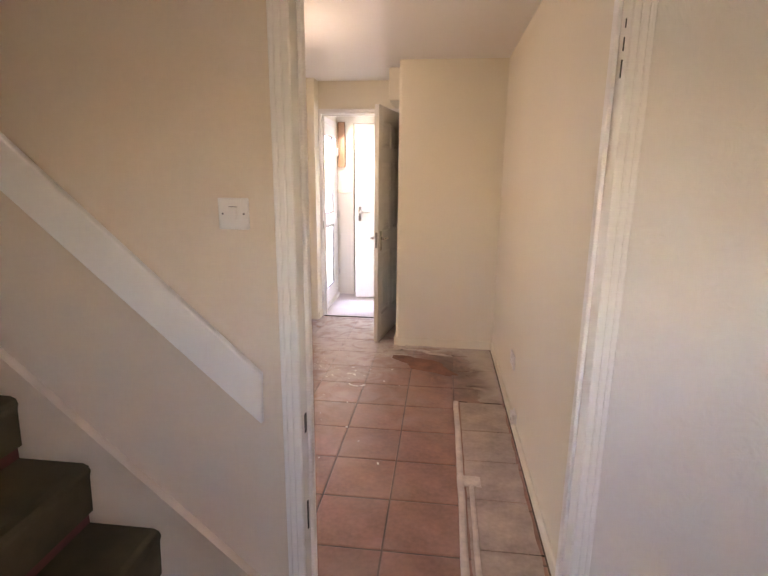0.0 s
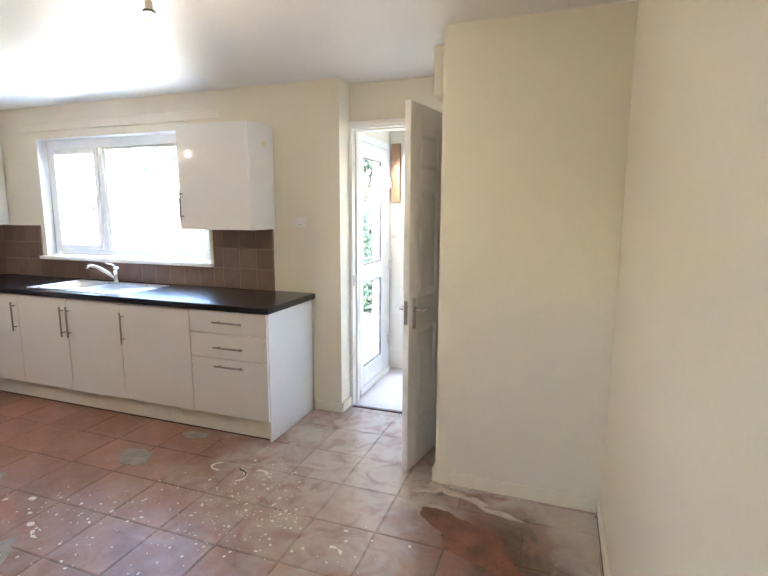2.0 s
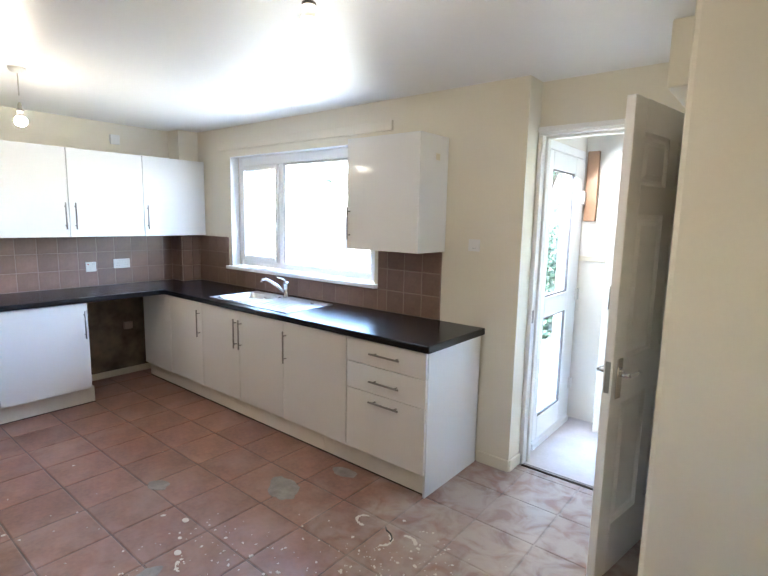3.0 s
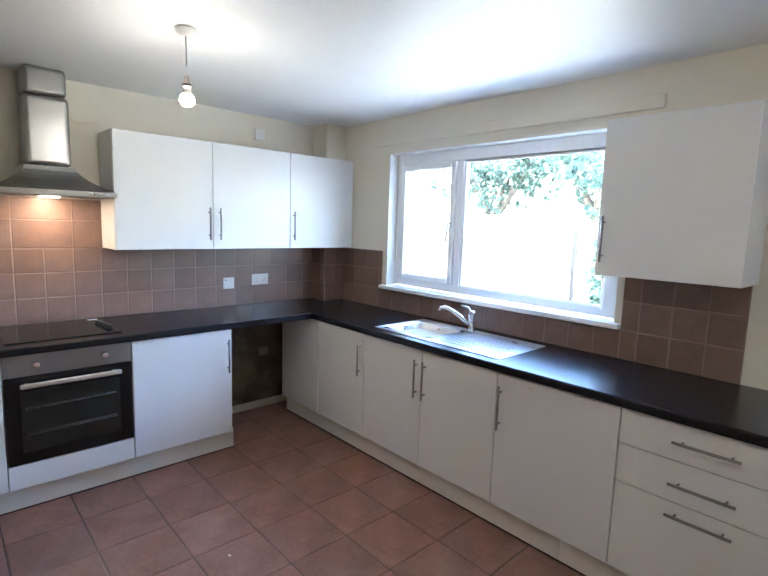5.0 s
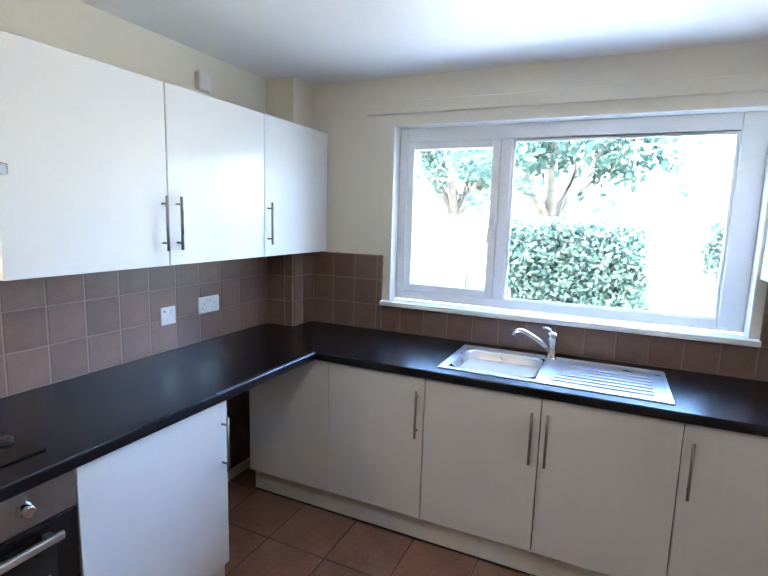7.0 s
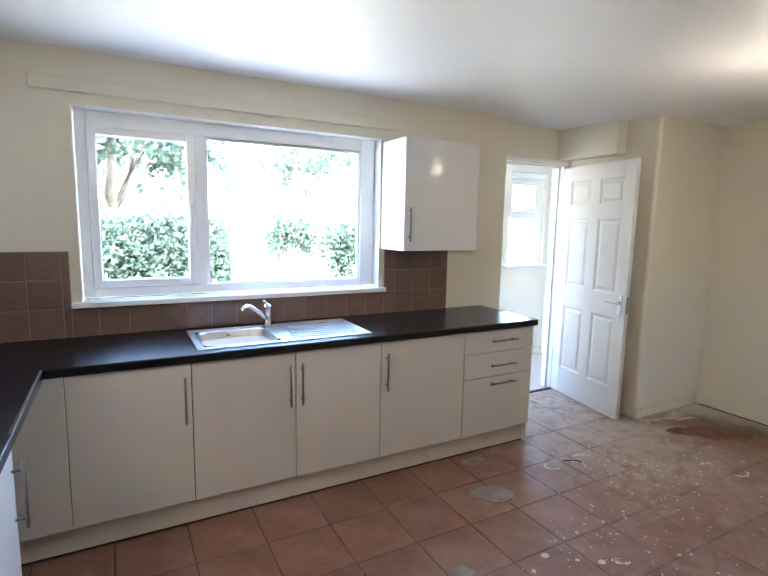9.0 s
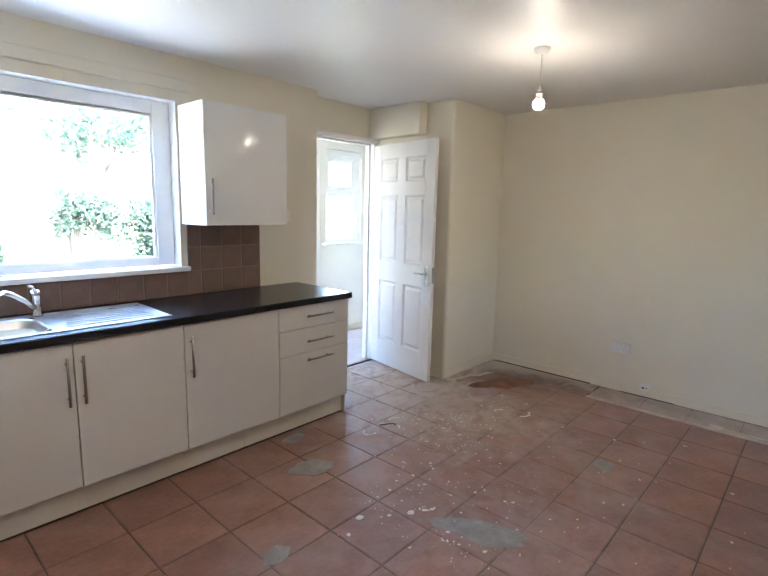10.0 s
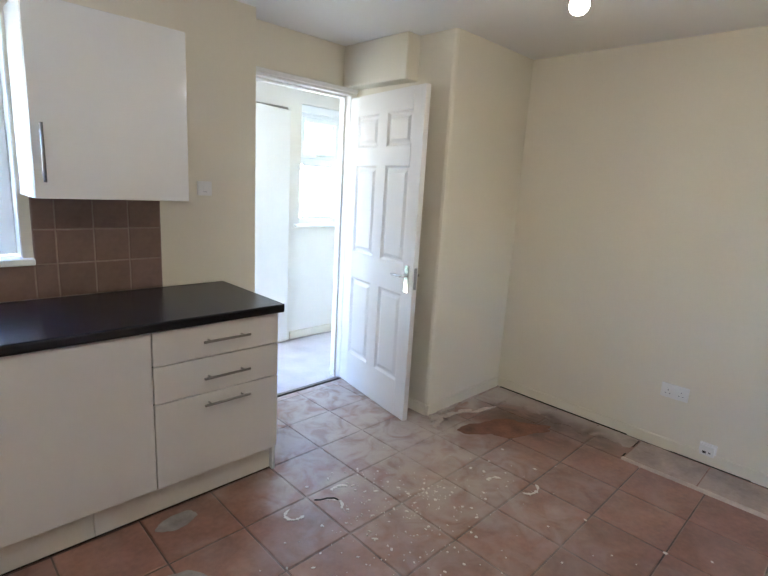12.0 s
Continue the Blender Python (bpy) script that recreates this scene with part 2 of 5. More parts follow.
def tube(bm, pts, r, sides=12, r_end=None):
    """A round rod along a line of points."""
    pts = [Vector(p) for p in pts]
    rings = []
    for i, p in enumerate(pts):
        a = (pts[min(i + 1, len(pts) - 1)] - pts[max(i - 1, 0)]).normalized()
        s = a.cross(Vector((0, 0, 1)) if abs(a.z) < 0.9 else Vector((1, 0, 0))).normalized()
        u = s.cross(a)
        rad = r if r_end is None else r + (r_end - r) * i / (len(pts) - 1)
        rings.append([bm.verts.new(p + rad * (math.cos(k * math.tau / sides) * s + math.sin(k * math.tau / sides) * u)) for k in range(sides)])
    for a, b in zip(rings, rings[1:]):
        for k in range(sides):
            f = bm.faces.new((a[k], a[(k + 1) % sides], b[(k + 1) % sides], b[k]))
            f.smooth = True
    bm.faces.new(rings[0][::-1])
    bm.faces.new(rings[-1])
    return bm


def lathe(bm, centre, profile, sides=24):
    """A turned shape round a vertical axis; profile: (radius, height) pairs."""
    cx, cy, cz = centre
    rings = [[bm.verts.new((cx + r * math.cos(k * math.tau / sides), cy + r * math.sin(k * math.tau / sides), cz + h)) for k in range(sides)] for r, h in profile]
    for a, b in zip(rings, rings[1:]):
        for k in range(sides):
            f = bm.faces.new((a[k], a[(k + 1) % sides], b[(k + 1) % sides], b[k]))
            f.smooth = True
    bm.faces.new(rings[0][::-1])
    bm.faces.new(rings[-1])
    return bm


def prism(bm, outline, axis, lo, hi):
    """An outline of (a, b) pairs pushed through from lo to hi along axis x, y or z."""
    def at(a, b, c):
        return {"x": (c, a, b), "y": (a, c, b), "z": (a, b, c)}[axis]
    p, q = [bm.verts.new(at(a, b, lo)) for a, b in outline], [bm.verts.new(at(a, b, hi)) for a, b in outline]
    bm.faces.new(p[::-1])
    bm.faces.new(q)
    for i in range(len(p)):
        j = (i + 1) % len(p)
        bm.faces.new((p[i], p[j], q[j], q[i]))
    bmesh.ops.recalc_face_normals(bm, faces=bm.faces)
    return bm


def mesh_of(name, bm, material):
    bmesh.ops.recalc_face_normals(bm, faces=bm.faces)
    me = bpy.data.meshes.new(name)
    bm.to_mesh(me)
    bm.free()
    me.materials.append(material)
    return me


def solid(name, bm, material, label="", category="", group="", kind=""):
    return tagged(new(name, mesh_of(name, bm, material)), label, category, group, kind)


def thing(name, place, label, category, group="", kind=""):
    ob = new(name)
    ob.empty_display_size = 0.1
    ob.location = place
    return tagged(ob, label, category, group, kind)


def base_of(ob):
    m = ob.matrix_basis.copy() if ob.parent is None else base_of(ob.parent) @ ob.matrix_parent_inverse @ ob.matrix_basis
    return m


def part(name, bm, material, parent, label=""):
    ob = new(name, mesh_of(name, bm, material))
    ob.parent = parent
    ob.matrix_parent_inverse = base_of(parent).inverted()
    return tagged(ob, label)


def structure(name, bm, material, label, category):
    return solid(name, bm, material, label, category, kind="structure")


# ---- the shell ----
CZ = 2.343                                   # ceiling
XW, XE, YN = -4.94, 0.402, 5.0               # faces of the kitchen's walls
YH, YK = 1.515, 1.625                          # the partition to the hall: hall face, kitchen face
JL, JR = -0.460, 0.345                         # the doorway in it
YD = 5.17                                    # the door frame's face in the recess
YU = 6.14                                    # the utility room's far wall
XUW = -1.33                                  # its outer wall, with the glazed door

wall_north = structure("wall_north", boxes(
    (XW - 0.25, -4.191, YN, YN + 0.27, 0, CZ), (-2.410, -1.30, YN, YN + 0.27, 0, CZ),
    (-4.191, -2.410, YN, YN + 0.27, 0, 1.035), (-4.191, -2.410, YN, YN + 0.27, 2.075, CZ)), WALL, "cream painted plaster wall with a wide window opening", "wall")
wall_west = structure("wall_west", boxes((XW - 0.25, XW, 0.6, YN, 0, CZ)), WALL, "cream painted kitchen wall behind the hob", "wall")
structure("wall_east", boxes((XE, XE + 0.2, YK, 4.319, 0, CZ)), WALL, "long bare cream painted wall with slight unevenness", "wall")
cup = bmesh.new()
prism(cup, [(-0.435, YD + 0.03), (-0.435, 4.341), (-0.428, 4.325), (-0.413, 4.319), (XE + 0.2, 4.319), (XE + 0.2, YD + 0.03)], "z", 0, CZ)
structure("wall_cupboard", cup, WALL, "cream painted boxed-out wall beside the far door", "wall")
structure("wall_soffit", boxes((-0.548, -0.437, 4.59, YD, 2.082, CZ - 0.001), bev=0.006), WALL, "small boxed-in soffit high above the open door", "wall")
structure("wall_boxing", boxes((XW, -4.742, 4.80, YN, 0, CZ)), WALL, "cream boxed-in pipe casing in the kitchen corner", "wall")
structure("wall_partition_stairs", boxes((-2.9, JL - 0.035, YH, YK, 0, CZ), (JL - 0.035, JR + 0.03, YH, YK, 2.06, CZ)), STAIRWALL, "smooth cream painted partition above the stairs", "wall")
structure("wall_partition_hall", boxes((JR + 0.03, 1.05, YH, YK, 0, CZ)), HALL, "off-white painted hall wall with swirled texture", "wall")
# The small opening behind the camera is made up, to let daylight in.
structure("wall_back", boxes((-5.19, -2.9, 0.4, 0.6, 0, CZ), (-3.0, -2.9, -0.6, YH, 0, CZ + 0.6), (-3.0, -0.08, -0.8, -0.6, 0, CZ + 0.6), (0.24, 1.25, -0.8, -0.6, 0, CZ + 0.6), (-0.08, 0.24, -0.8, -0.6, 0, 1.14), (-0.08, 0.24, -0.8, -0.6, 1.76, CZ + 0.6), (1.05, 1.25, -0.6, YK, 0, CZ + 0.6)), STAIRWALL, "plain cream walls that close hall and kitchen, with an added unseen opening for daylight", "wall")
structure("ceiling", boxes((XW - 0.25, XE + 0.2, 0.4, YN + 0.3, CZ, CZ + 0.2), (-3.0, 1.25, -0.8, 0.4, CZ, CZ + 0.2), (XE + 0.2, 1.25, 0.4, YK, CZ, CZ + 0.2)), CEIL, "white silk painted ceiling with a soft sheen", "ceiling")
structure("ceiling_utility", boxes((XUW - 0.2, XE + 0.2, YN + 0.3, YU + 0.2, 2.26, 2.565)), CEIL, "low white utility room ceiling", "ceiling")

# the utility room behind the far door
structure("wall_utility", boxes(
    (XUW - 0.16, XUW, 5.27, 5.34, 0, 2.26), (XUW - 0.16, XUW, 6.13, YU, 0, 2.26), (XUW - 0.16, XUW, 5.34, 6.13, 2.06, 2.26),
    (XUW - 0.16, -1.13, YU, YU + 0.16, 0, 2.26), (-0.34, -0.20, YU, YU + 0.16, 0, 2.26), (0.34, XE + 0.2, YU, YU + 0.16, 0, 2.26),
    (-1.13, -0.34, YU, YU + 0.16, 2.05, 2.26), (-0.20, 0.34, YU, YU + 0.16, 0, 1.06), (-0.20, 0.34, YU, YU + 0.16, 2.10, 2.26),
    (XE, XE + 0.2, YD + 0.03, YU, 0, 2.26)), UWALL, "pale off-white utility room walls", "wall")
structure("wall_store", boxes((-1.3, -0.1, 7.2, 7.3, 0, 2.26), (-1.3, -1.2, YU + 0.16, 7.2, 0, 2.26), (-0.25, -0.15, YU + 0.16, 7.2, 0, 2.26), (-1.3, -0.1, YU + 0.16, 7.3, 2.26, 2.3)), WALL, "plain store walls behind the white utility door", "wall")
structure("floor_utility", boxes((XUW - 0.16, XE, YD + 0.02, 7.3, -0.1, -0.006)), UTILF, "dusty pale grey vinyl floor of the utility room", "floor")
structure("wall_door_head", boxes((-1.30, -0.437, YD + 0.002, YD + 0.10, 2.075, CZ)), WALL, "painted panel above the utility door frame", "wall")

# door frame in the recess
fr = thing("door_frame", (-0.86, YD, 0), "white gloss painted timber door frame in the recess", "door frame", kind="structure")
part("frame_jamb", boxes((-1.298, -1.272, YD - 0.02, YD + 0.10, 0, 2.04), (-1.272, -1.256, YD + 0.03, YD + 0.07, 0, 2.04), bev=0.003), GLOSSW, fr)
part("frame_jamb", boxes((-0.490, -0.437, YD - 0.02, YD + 0.10, 0, 2.04), (-0.507, -0.490, YD + 0.03, YD + 0.07, 0, 2.04), bev=0.003), GLOSSW, fr)
part("frame_head", boxes((-1.298, -0.437, YD - 0.02, YD + 0.10, 2.04, 2.073), (-1.272, -0.49, YD + 0.03, YD + 0.07, 2.024, 2.04), (-1.298, -0.437, YD - 0.032, YD - 0.02, 2.055, 2.085), bev=0.003), GLOSSW, fr)
part("threshold_strip", boxes((-1.272, -0.49, YD - 0.034, YD - 0.020, -0.01, 0.004), bev=0.003), CRACKSHADE, fr, "dark threshold strip")
part("latch_plate", boxes((-1.2735, -1.270, YD - 0.012, YD + 0.012, 0.92, 1.0), bev=0.001), STEEL, fr)

# doorway from the hall
hf = thing("hall_door_frame", (-0.03, YH, 0), "white gloss painted door lining with moulded architrave", "door frame", kind="structure")


def architrave(x0, side):
    """A moulded strip standing on the wall: three soft ridges; side +1: thick edge to the right."""
    bm = bmesh.new()
    w = 0.058
    prof = [(0, 0), (0, 0.011), (0.004, 0.014), (0.012, 0.0145), (0.016, 0.0125), (0.019, 0.0155), (0.031, 0.0165), (0.035, 0.0145), (0.039, 0.0175), (0.053, 0.019), (w, 0.016), (w, 0)]
    prism(bm, [((x0 + side * u), YH - v) for u, v in prof], "z", 0, 2.11)
    return bm


part("architrave", architrave(JL - 0.058, 1), GLOSSW, hf)
part("architrave", architrave(JR + 0.058, -1), GLOSSW, hf)
part("lining", boxes((JL - 0.033, JL, YH - 0.004, YK + 0.01, 0, 2.04), bev=0.003), GLOSSW, hf)
part("lining", boxes((JR, JR + 0.028, YH - 0.004, YK + 0.01, 0, 2.04), bev=0.003), GLOSSW, hf)
part("lining", boxes((JL - 0.033, JR + 0.028, YH - 0.004, YK + 0.01, 2.04, 2.058), bev=0.003), GLOSSW, hf)
part("door_stop", boxes((JL, JL + 0.012, YH + 0.05, YH + 0.085, 0, 2.04), bev=0.002), GLOSSW, hf)
part("door_stop", boxes((JR - 0.012, JR, YH + 0.05, YH + 0.085, 0, 2.04), bev=0.002), GLOSSW, hf)
part("hinge_mark", boxes((JR - 0.002, JR + 0.001, YH + 0.012, YH + 0.018, 1.70, 1.74), (JR - 0.002, JR + 0.001, YH + 0.012, YH + 0.017, 1.76, 1.79), (JR - 0.002, JR + 0.001, YH + 0.012, YH + 0.016, 1.81, 1.83)), BLACKP, hf, "chipped dark hinge mark")
part("strike_plate", boxes((JL - 0.001, JL + 0.003, YH + 0.015, YH + 0.032, 0.70, 0.76)), BLACKP, hf, "dark strike recess")
part("strike_plate", boxes((JL - 0.001, JL + 0.003, YH + 0.018, YH + 0.028, 0.36, 0.46)), BLACKP, hf, "chipped dark paint")

# skirting
def skirting(name, x0, x1, y0, y1, h=0.075):
    structure(name, boxes((x0, x1, y0, y1, 0, h), bev=0.004), WALL, "cream painted over skirting", "baseboard")


skirting("baseboard_1", XE - 0.014, XE - 0.001, YK, 4.304, 0.07)
skirting("baseboard_2", -0.44, XE - 0.016, 4.304, 4.318, 0.075)
skirting("baseboard_3", -1.515, -1.296, 4.987, 4.999, 0.075)
skirting("baseboard_4", -1.299, -1.285, 5.0, YD - 0.022, 0.075)
skirting("baseboard_5", -0.449, -0.436, 4.320, YD - 0.022, 0.075)
skirting("baseboard_6", -0.29, XE - 0.001, YU - 0.014, YU - 0.001, 0.08)
structure("trim_gap", boxes((XE - 0.0165, XE - 0.0145, 3.35, 4.28, 0.0, 0.008), (XE - 0.0165, XE - 0.0145, 2.7, 3.1, 0.0, 0.005)), CRACKSHADE, "dark gap along the skirting foot", "trim")

# curtain batten above the window
solid("curtain_batten", boxes((-4.36, -2.262, YN - 0.022, YN - 0.001, 2.135, 2.203), bev=0.004), WALL, "cream painted timber curtain batten above the window", "batten")


# ---- windows ----
def upvc_window(name, x0, x1, z0, z1, y, sash, fixed, label, handle_z):
    """Frame from x0 to x1; sash and fixed: (x0, x1, z0, z1) of the glass."""
    w = thing(name, ((x0 + x1) / 2, y, z0), label, "window", kind="structure")
    e = 0.002
    sx0, sx1, sz0, sz1 = sash
    m = 0.043
    fx0, fx1, fz0, fz1 = fixed
    part("window_frame", boxes((x0, sx0 - m - e, y, y + 0.07, z0, z1), (max(fx1, sx1 + m) if fx1 > sx1 else sx1 + m, x1, y, y + 0.07, z0, z1), bev=0.004), UPVC, w)
    if fx0 > sx1:            # side by side
        part("window_frame", boxes((sx0 - m - e, fx1, y, y + 0.07, z0, sz0 - m - e), (sx0 - m - e, fx1, y, y + 0.07, sz1 + m + e, z1), bev=0.004), UPVC, w)
        part("mullion", boxes((sx1 + m + e, fx0, y, y + 0.07, sz0 - m - e, sz1 + m + e), bev=0.004), UPVC, w)
        part("window_frame", boxes((fx0, fx1, y + 0.002, y + 0.068, sz0 - m, fz0), (fx0, fx1, y + 0.002, y + 0.068, fz1, sz1 + m), bev=0.002), UPVC, w)
    else:                    # sash above
        part("window_frame", boxes((fx0 - m, fx1 + m, y, y + 0.07, z0, fz0), (fx0 - m, fx1 + m, y, y + 0.07, sz1 + m, z1), (fx0 - m, fx1 + m, y, y + 0.07, fz1, sz0 - m), bev=0.004), UPVC, w)
    s = part("sash", boxes((sx0 - m, sx0, y - 0.012, y + 0.055, sz0 - m, sz1 + m), (sx1, sx1 + m, y - 0.012, y + 0.055, sz0 - m, sz1 + m),
                           (sx0, sx1, y - 0.012, y + 0.055, sz0 - m, sz0), (sx0, sx1, y - 0.012, y + 0.055, sz1, sz1 + m), bev=0.006, seg=2), UPVC, w)
    if fx0 > sx1:
        h = boxes((sx1 + 0.010, sx1 + 0.032, y - 0.022, y - 0.012, handle_z - 0.03, handle_z + 0.03), bev=0.003)
        tube(h, [(sx1 + 0.021, y - 0.020, handle_z), (sx1 + 0.021, y - 0.045, handle_z), (sx1 + 0.016, y - 0.05, handle_z - 0.05), (sx1 + 0.006, y - 0.048, handle_z - 0.125)], 0.008, 8)
    else:
        h = boxes(((sx0 + sx1) / 2 - 0.05, (sx0 + sx1) / 2 + 0.05, y - 0.03, y - 0.012, sz0 - 0.03, sz0 - 0.012), bev=0.004)
    part("handle", h, PLAST, s)
    for gx0, gx1, gz0, gz1 in (sash, fixed):
        g = part("pane", boxes((gx0 - 0.006, gx1 + 0.006, y + 0.03, y + 0.034, gz0 - 0.006, gz1 + 0.006)), GLASS, w)
        g.visible_shadow = False
    bd = 0.016
    part("glazing_bead", boxes((fx0, fx0 + bd, y + 0.010, y + 0.029, fz0, fz1), (fx1 - bd, fx1, y + 0.010, y + 0.029, fz0, fz1), (fx0 + bd, fx1 - bd, y + 0.010, y + 0.029, fz0, fz0 + bd), (fx0 + bd, fx1 - bd, y + 0.010, y + 0.029, fz1 - bd, fz1), bev=0.004), UPVC, w)
    gk = bmesh.new()
    for gx0, gx1, gz0, gz1 in (sash, fixed):
        for d in ((gx0, gx0 + 0.004, gz0, gz1), (gx1 - 0.004, gx1, gz0, gz1), (gx0 + 0.004, gx1 - 0.004, gz0, gz0 + 0.004), (gx0 + 0.004, gx1 - 0.004, gz1 - 0.004, gz1)):
            box(gk, d[0], d[1], y + 0.024, y + 0.029, d[2], d[3])
    part("gasket", gk, GASKET, w)
    return w


win = upvc_window("window_1", -4.185, -2.416, 1.07, 2.070, 5.085, (-4.088, -3.638, 1.168, 1.947), (-3.535, -2.521, 1.115, 1.99), "white plastic double glazed window with one opening sash", 1.56)
part("window_sill", boxes((-4.235, -2.373, 4.955, 5.0, 1.036, 1.065), (-4.185, -2.416, 5.0, 5.084, 1.036, 1.065), bev=0.004), UPVC, win)
part("reveal_lining", boxes((-4.1905, -4.186, YN - 0.001, 5.084, 1.066, 2.070), (-2.4155, -2.4105, YN - 0.001, 5.084, 1.066, 2.070), (-4.186, -2.4155, YN - 0.001, 5.084, 2.0705, 2.0745)), UPVC, win)
utw = upvc_window("window_2", -0.20, 0.34, 1.07, 2.10, YU + 0.04, (-0.135, 0.20, 1.70, 1.96), (-0.135, 0.20, 1.12, 1.60), "small white plastic utility window with top opener", 1.7)
part("window_sill", boxes((-0.26, 0.38, YU - 0.04, YU + 0.04, 1.045, 1.068), bev=0.004), UPVC, utw)
part("blind_box", boxes((-0.20, 0.34, YU + 0.005, YU + 0.038, 2.03, 2.098), bev=0.006), UPVC, utw)

# glazed back door of the utility room
gd = thing("door_1", (XUW, 5.75, 0), "closed white plastic back door with two glass panels", "door", kind="structure")
part("door_frame", boxes((XUW - 0.07, XUW + 0.005, 5.341, 5.39, 0, 2.058), (XUW - 0.07, XUW + 0.005, 6.085, 6.129, 0, 2.058), (XUW - 0.07, XUW + 0.005, 5.39, 6.085, 2.0, 2.058), (XUW - 0.07, XUW + 0.03, 5.39, 6.085, -0.02, 0.035), bev=0.004), UPVC, gd)
part("leaf", boxes((XUW - 0.055, XUW + 0.014, 5.395, 5.47, 0.04, 1.995), (XUW - 0.055, XUW + 0.014, 5.90, 6.08, 0.04, 1.995),
                   (XUW - 0.055, XUW + 0.014, 5.47, 5.90, 0.04, 0.20), (XUW - 0.055, XUW + 0.014, 5.47, 5.90, 0.90, 1.04), (XUW - 0.055, XUW + 0.014, 5.47, 5.90, 1.88, 1.995), bev=0.006), UPVC, gd)
for z0, z1 in ((0.2, 0.9), (1.04, 1.88)):
    g = part("pane", boxes((XUW - 0.03, XUW - 0.026, 5.465, 5.905, z0 - 0.005, z1 + 0.005)), GLASS, gd)
    g.visible_shadow = False
    part("bead", boxes((XUW - 0.01, XUW + 0.006, 5.471, 5.482, z0, z1), (XUW - 0.01, XUW + 0.006, 5.888, 5.899, z0, z1), (XUW - 0.01, XUW + 0.006, 5.482, 5.888, z0, z0 + 0.011), (XUW - 0.01, XUW + 0.006, 5.482, 5.888, z1 - 0.011, z1)), PLASTD, gd, "grey gasket round the glass")
for z in (0.3, 1.0, 1.72):
    part("hinge", boxes((XUW + 0.006, XUW + 0.034, 6.06, 6.10, z - 0.045, z + 0.045), bev=0.005), PLAST, gd)

# pine board on the utility wall
solid("pine_board", boxes((-1.31, -1.225, YU - 0.03, YU - 0.002, 1.55, 2.06), bev=0.004), WOODB, "orange stained pine board fixed to the utility wall", "board")
solid("dado_strip", boxes((XUW + 0.002, -1.135, YU - 0.012, YU - 0.001, 1.25, 1.29), bev=0.002), WALL, "cream painted strip on the utility wall", "trim")


# ---- doors ----
def lever(parent, m, side):
    """A lever handle on a plate; m places it, side: +1 or -1 is the face it stands on."""
    bm = boxes((-0.021, 0.021, 0.0, 0.009, -0.085, 0.085), bev=0.004)
    tube(bm, [(0, 0.005, 0.02), (0, 0.048, 0.02)], 0.010, 10)
    tube(bm, [(0, 0.045, 0.02), (0.03, 0.05, 0.021), (0.075, 0.046, 0.018), (0.112, 0.04, 0.016)], 0.0085, 10, 0.007)
    bm.transform(m @ Matrix.Diagonal((1, side, 1, 1)))
    return part("door_handle", bm, CHROME, parent, "chrome lever handle on plate")


def panel_door(name, hinge, angle, width, height, label):
    """Six-panel leaf, hinge at its local origin, running along local +x; thickness along y."""
    d = thing(name, (hinge[0], hinge[1], 0), label, "door", kind="structure")
    m = pose(hinge[0], hinge[1], 0.008, 0, 0, angle)
    t, st, mid = 0.036, 0.108, 0.10
    pw = (width - 2 * st - mid) / 2
    rails = [(0.0, 0.235), (0.80, 0.985), (1.57, 1.685), (height - 0.125, height)]
    bm = boxes((0, st, 0, t, 0, height), (width - st, width, 0, t, 0, height), bev=0.003)
    for z0, z1 in rails:
        box(bm, st, width - st, 0, t, z0, z1)
    for (a, z0), (z1, b) in zip(rails, rails[1:]):
        box(bm, st + pw, st + pw + mid, 0, t, z0, z1)
    bm.transform(m)
    part("leaf", bm, GLOSSW, d)
    for (a, z0), (z1, b) in zip(rails, rails[1:]):
        for x0 in (st, st + pw + mid):
            pm = bmesh.new()
            x1 = x0 + pw
            for y_out, y_in, y_face in ((t - 0.002, t - 0.012, t - 0.003), (0.002, 0.012, 0.003)):
                ins = [(0.0, y_out), (0.012, y_in), (0.024, y_in), (0.044, y_face)]
                rings = [[pm.verts.new(v) for v in ((x0 + i, y, z0 + i), (x1 - i, y, z0 + i), (x1 - i, y, z1 - i), (x0 + i, y, z1 - i))] for i, y in ins]
                for r, s in zip(rings, rings[1:]):
                    for k in range(4):
                        pm.faces.new((r[k], r[(k + 1) % 4], s[(k + 1) % 4], s[k]))
                pm.faces.new(rings[-1])
            pm.transform(m)
            part("panel", pm, GLOSSW, d)
    hx = width - 0.055
    lever(d, m @ pose(hx, t, 0.905) @ Matrix.Diagonal((-1, 1, 1, 1)), 1)
    lever(d, m @ pose(hx, 0, 0.905) @ Matrix.Diagonal((-1, 1, 1, 1)), -1)
    e = boxes((width - 0.001, width + 0.003, 0.008, 0.028, 0.85, 0.98))
    e.transform(m)
    part("latch_plate", e, STEEL, d)
    for z in (0.2, 1.0, 1.8):
        hb = tube(bmesh.new(), [(-0.004, t / 2 + 0.02, z - 0.045), (-0.004, t / 2 + 0.02, z + 0.045)], 0.006, 8)
        hb.transform(m)
        part("hinge", hb, STEEL, d)
    return d


LEAF = math.degrees(math.atan2(4.346 - 5.148, -0.632 + 0.490))
panel_door("door_2", (-0.490, 5.148), LEAF, 0.813, 2.012, "white six-panel door standing open into the kitchen")

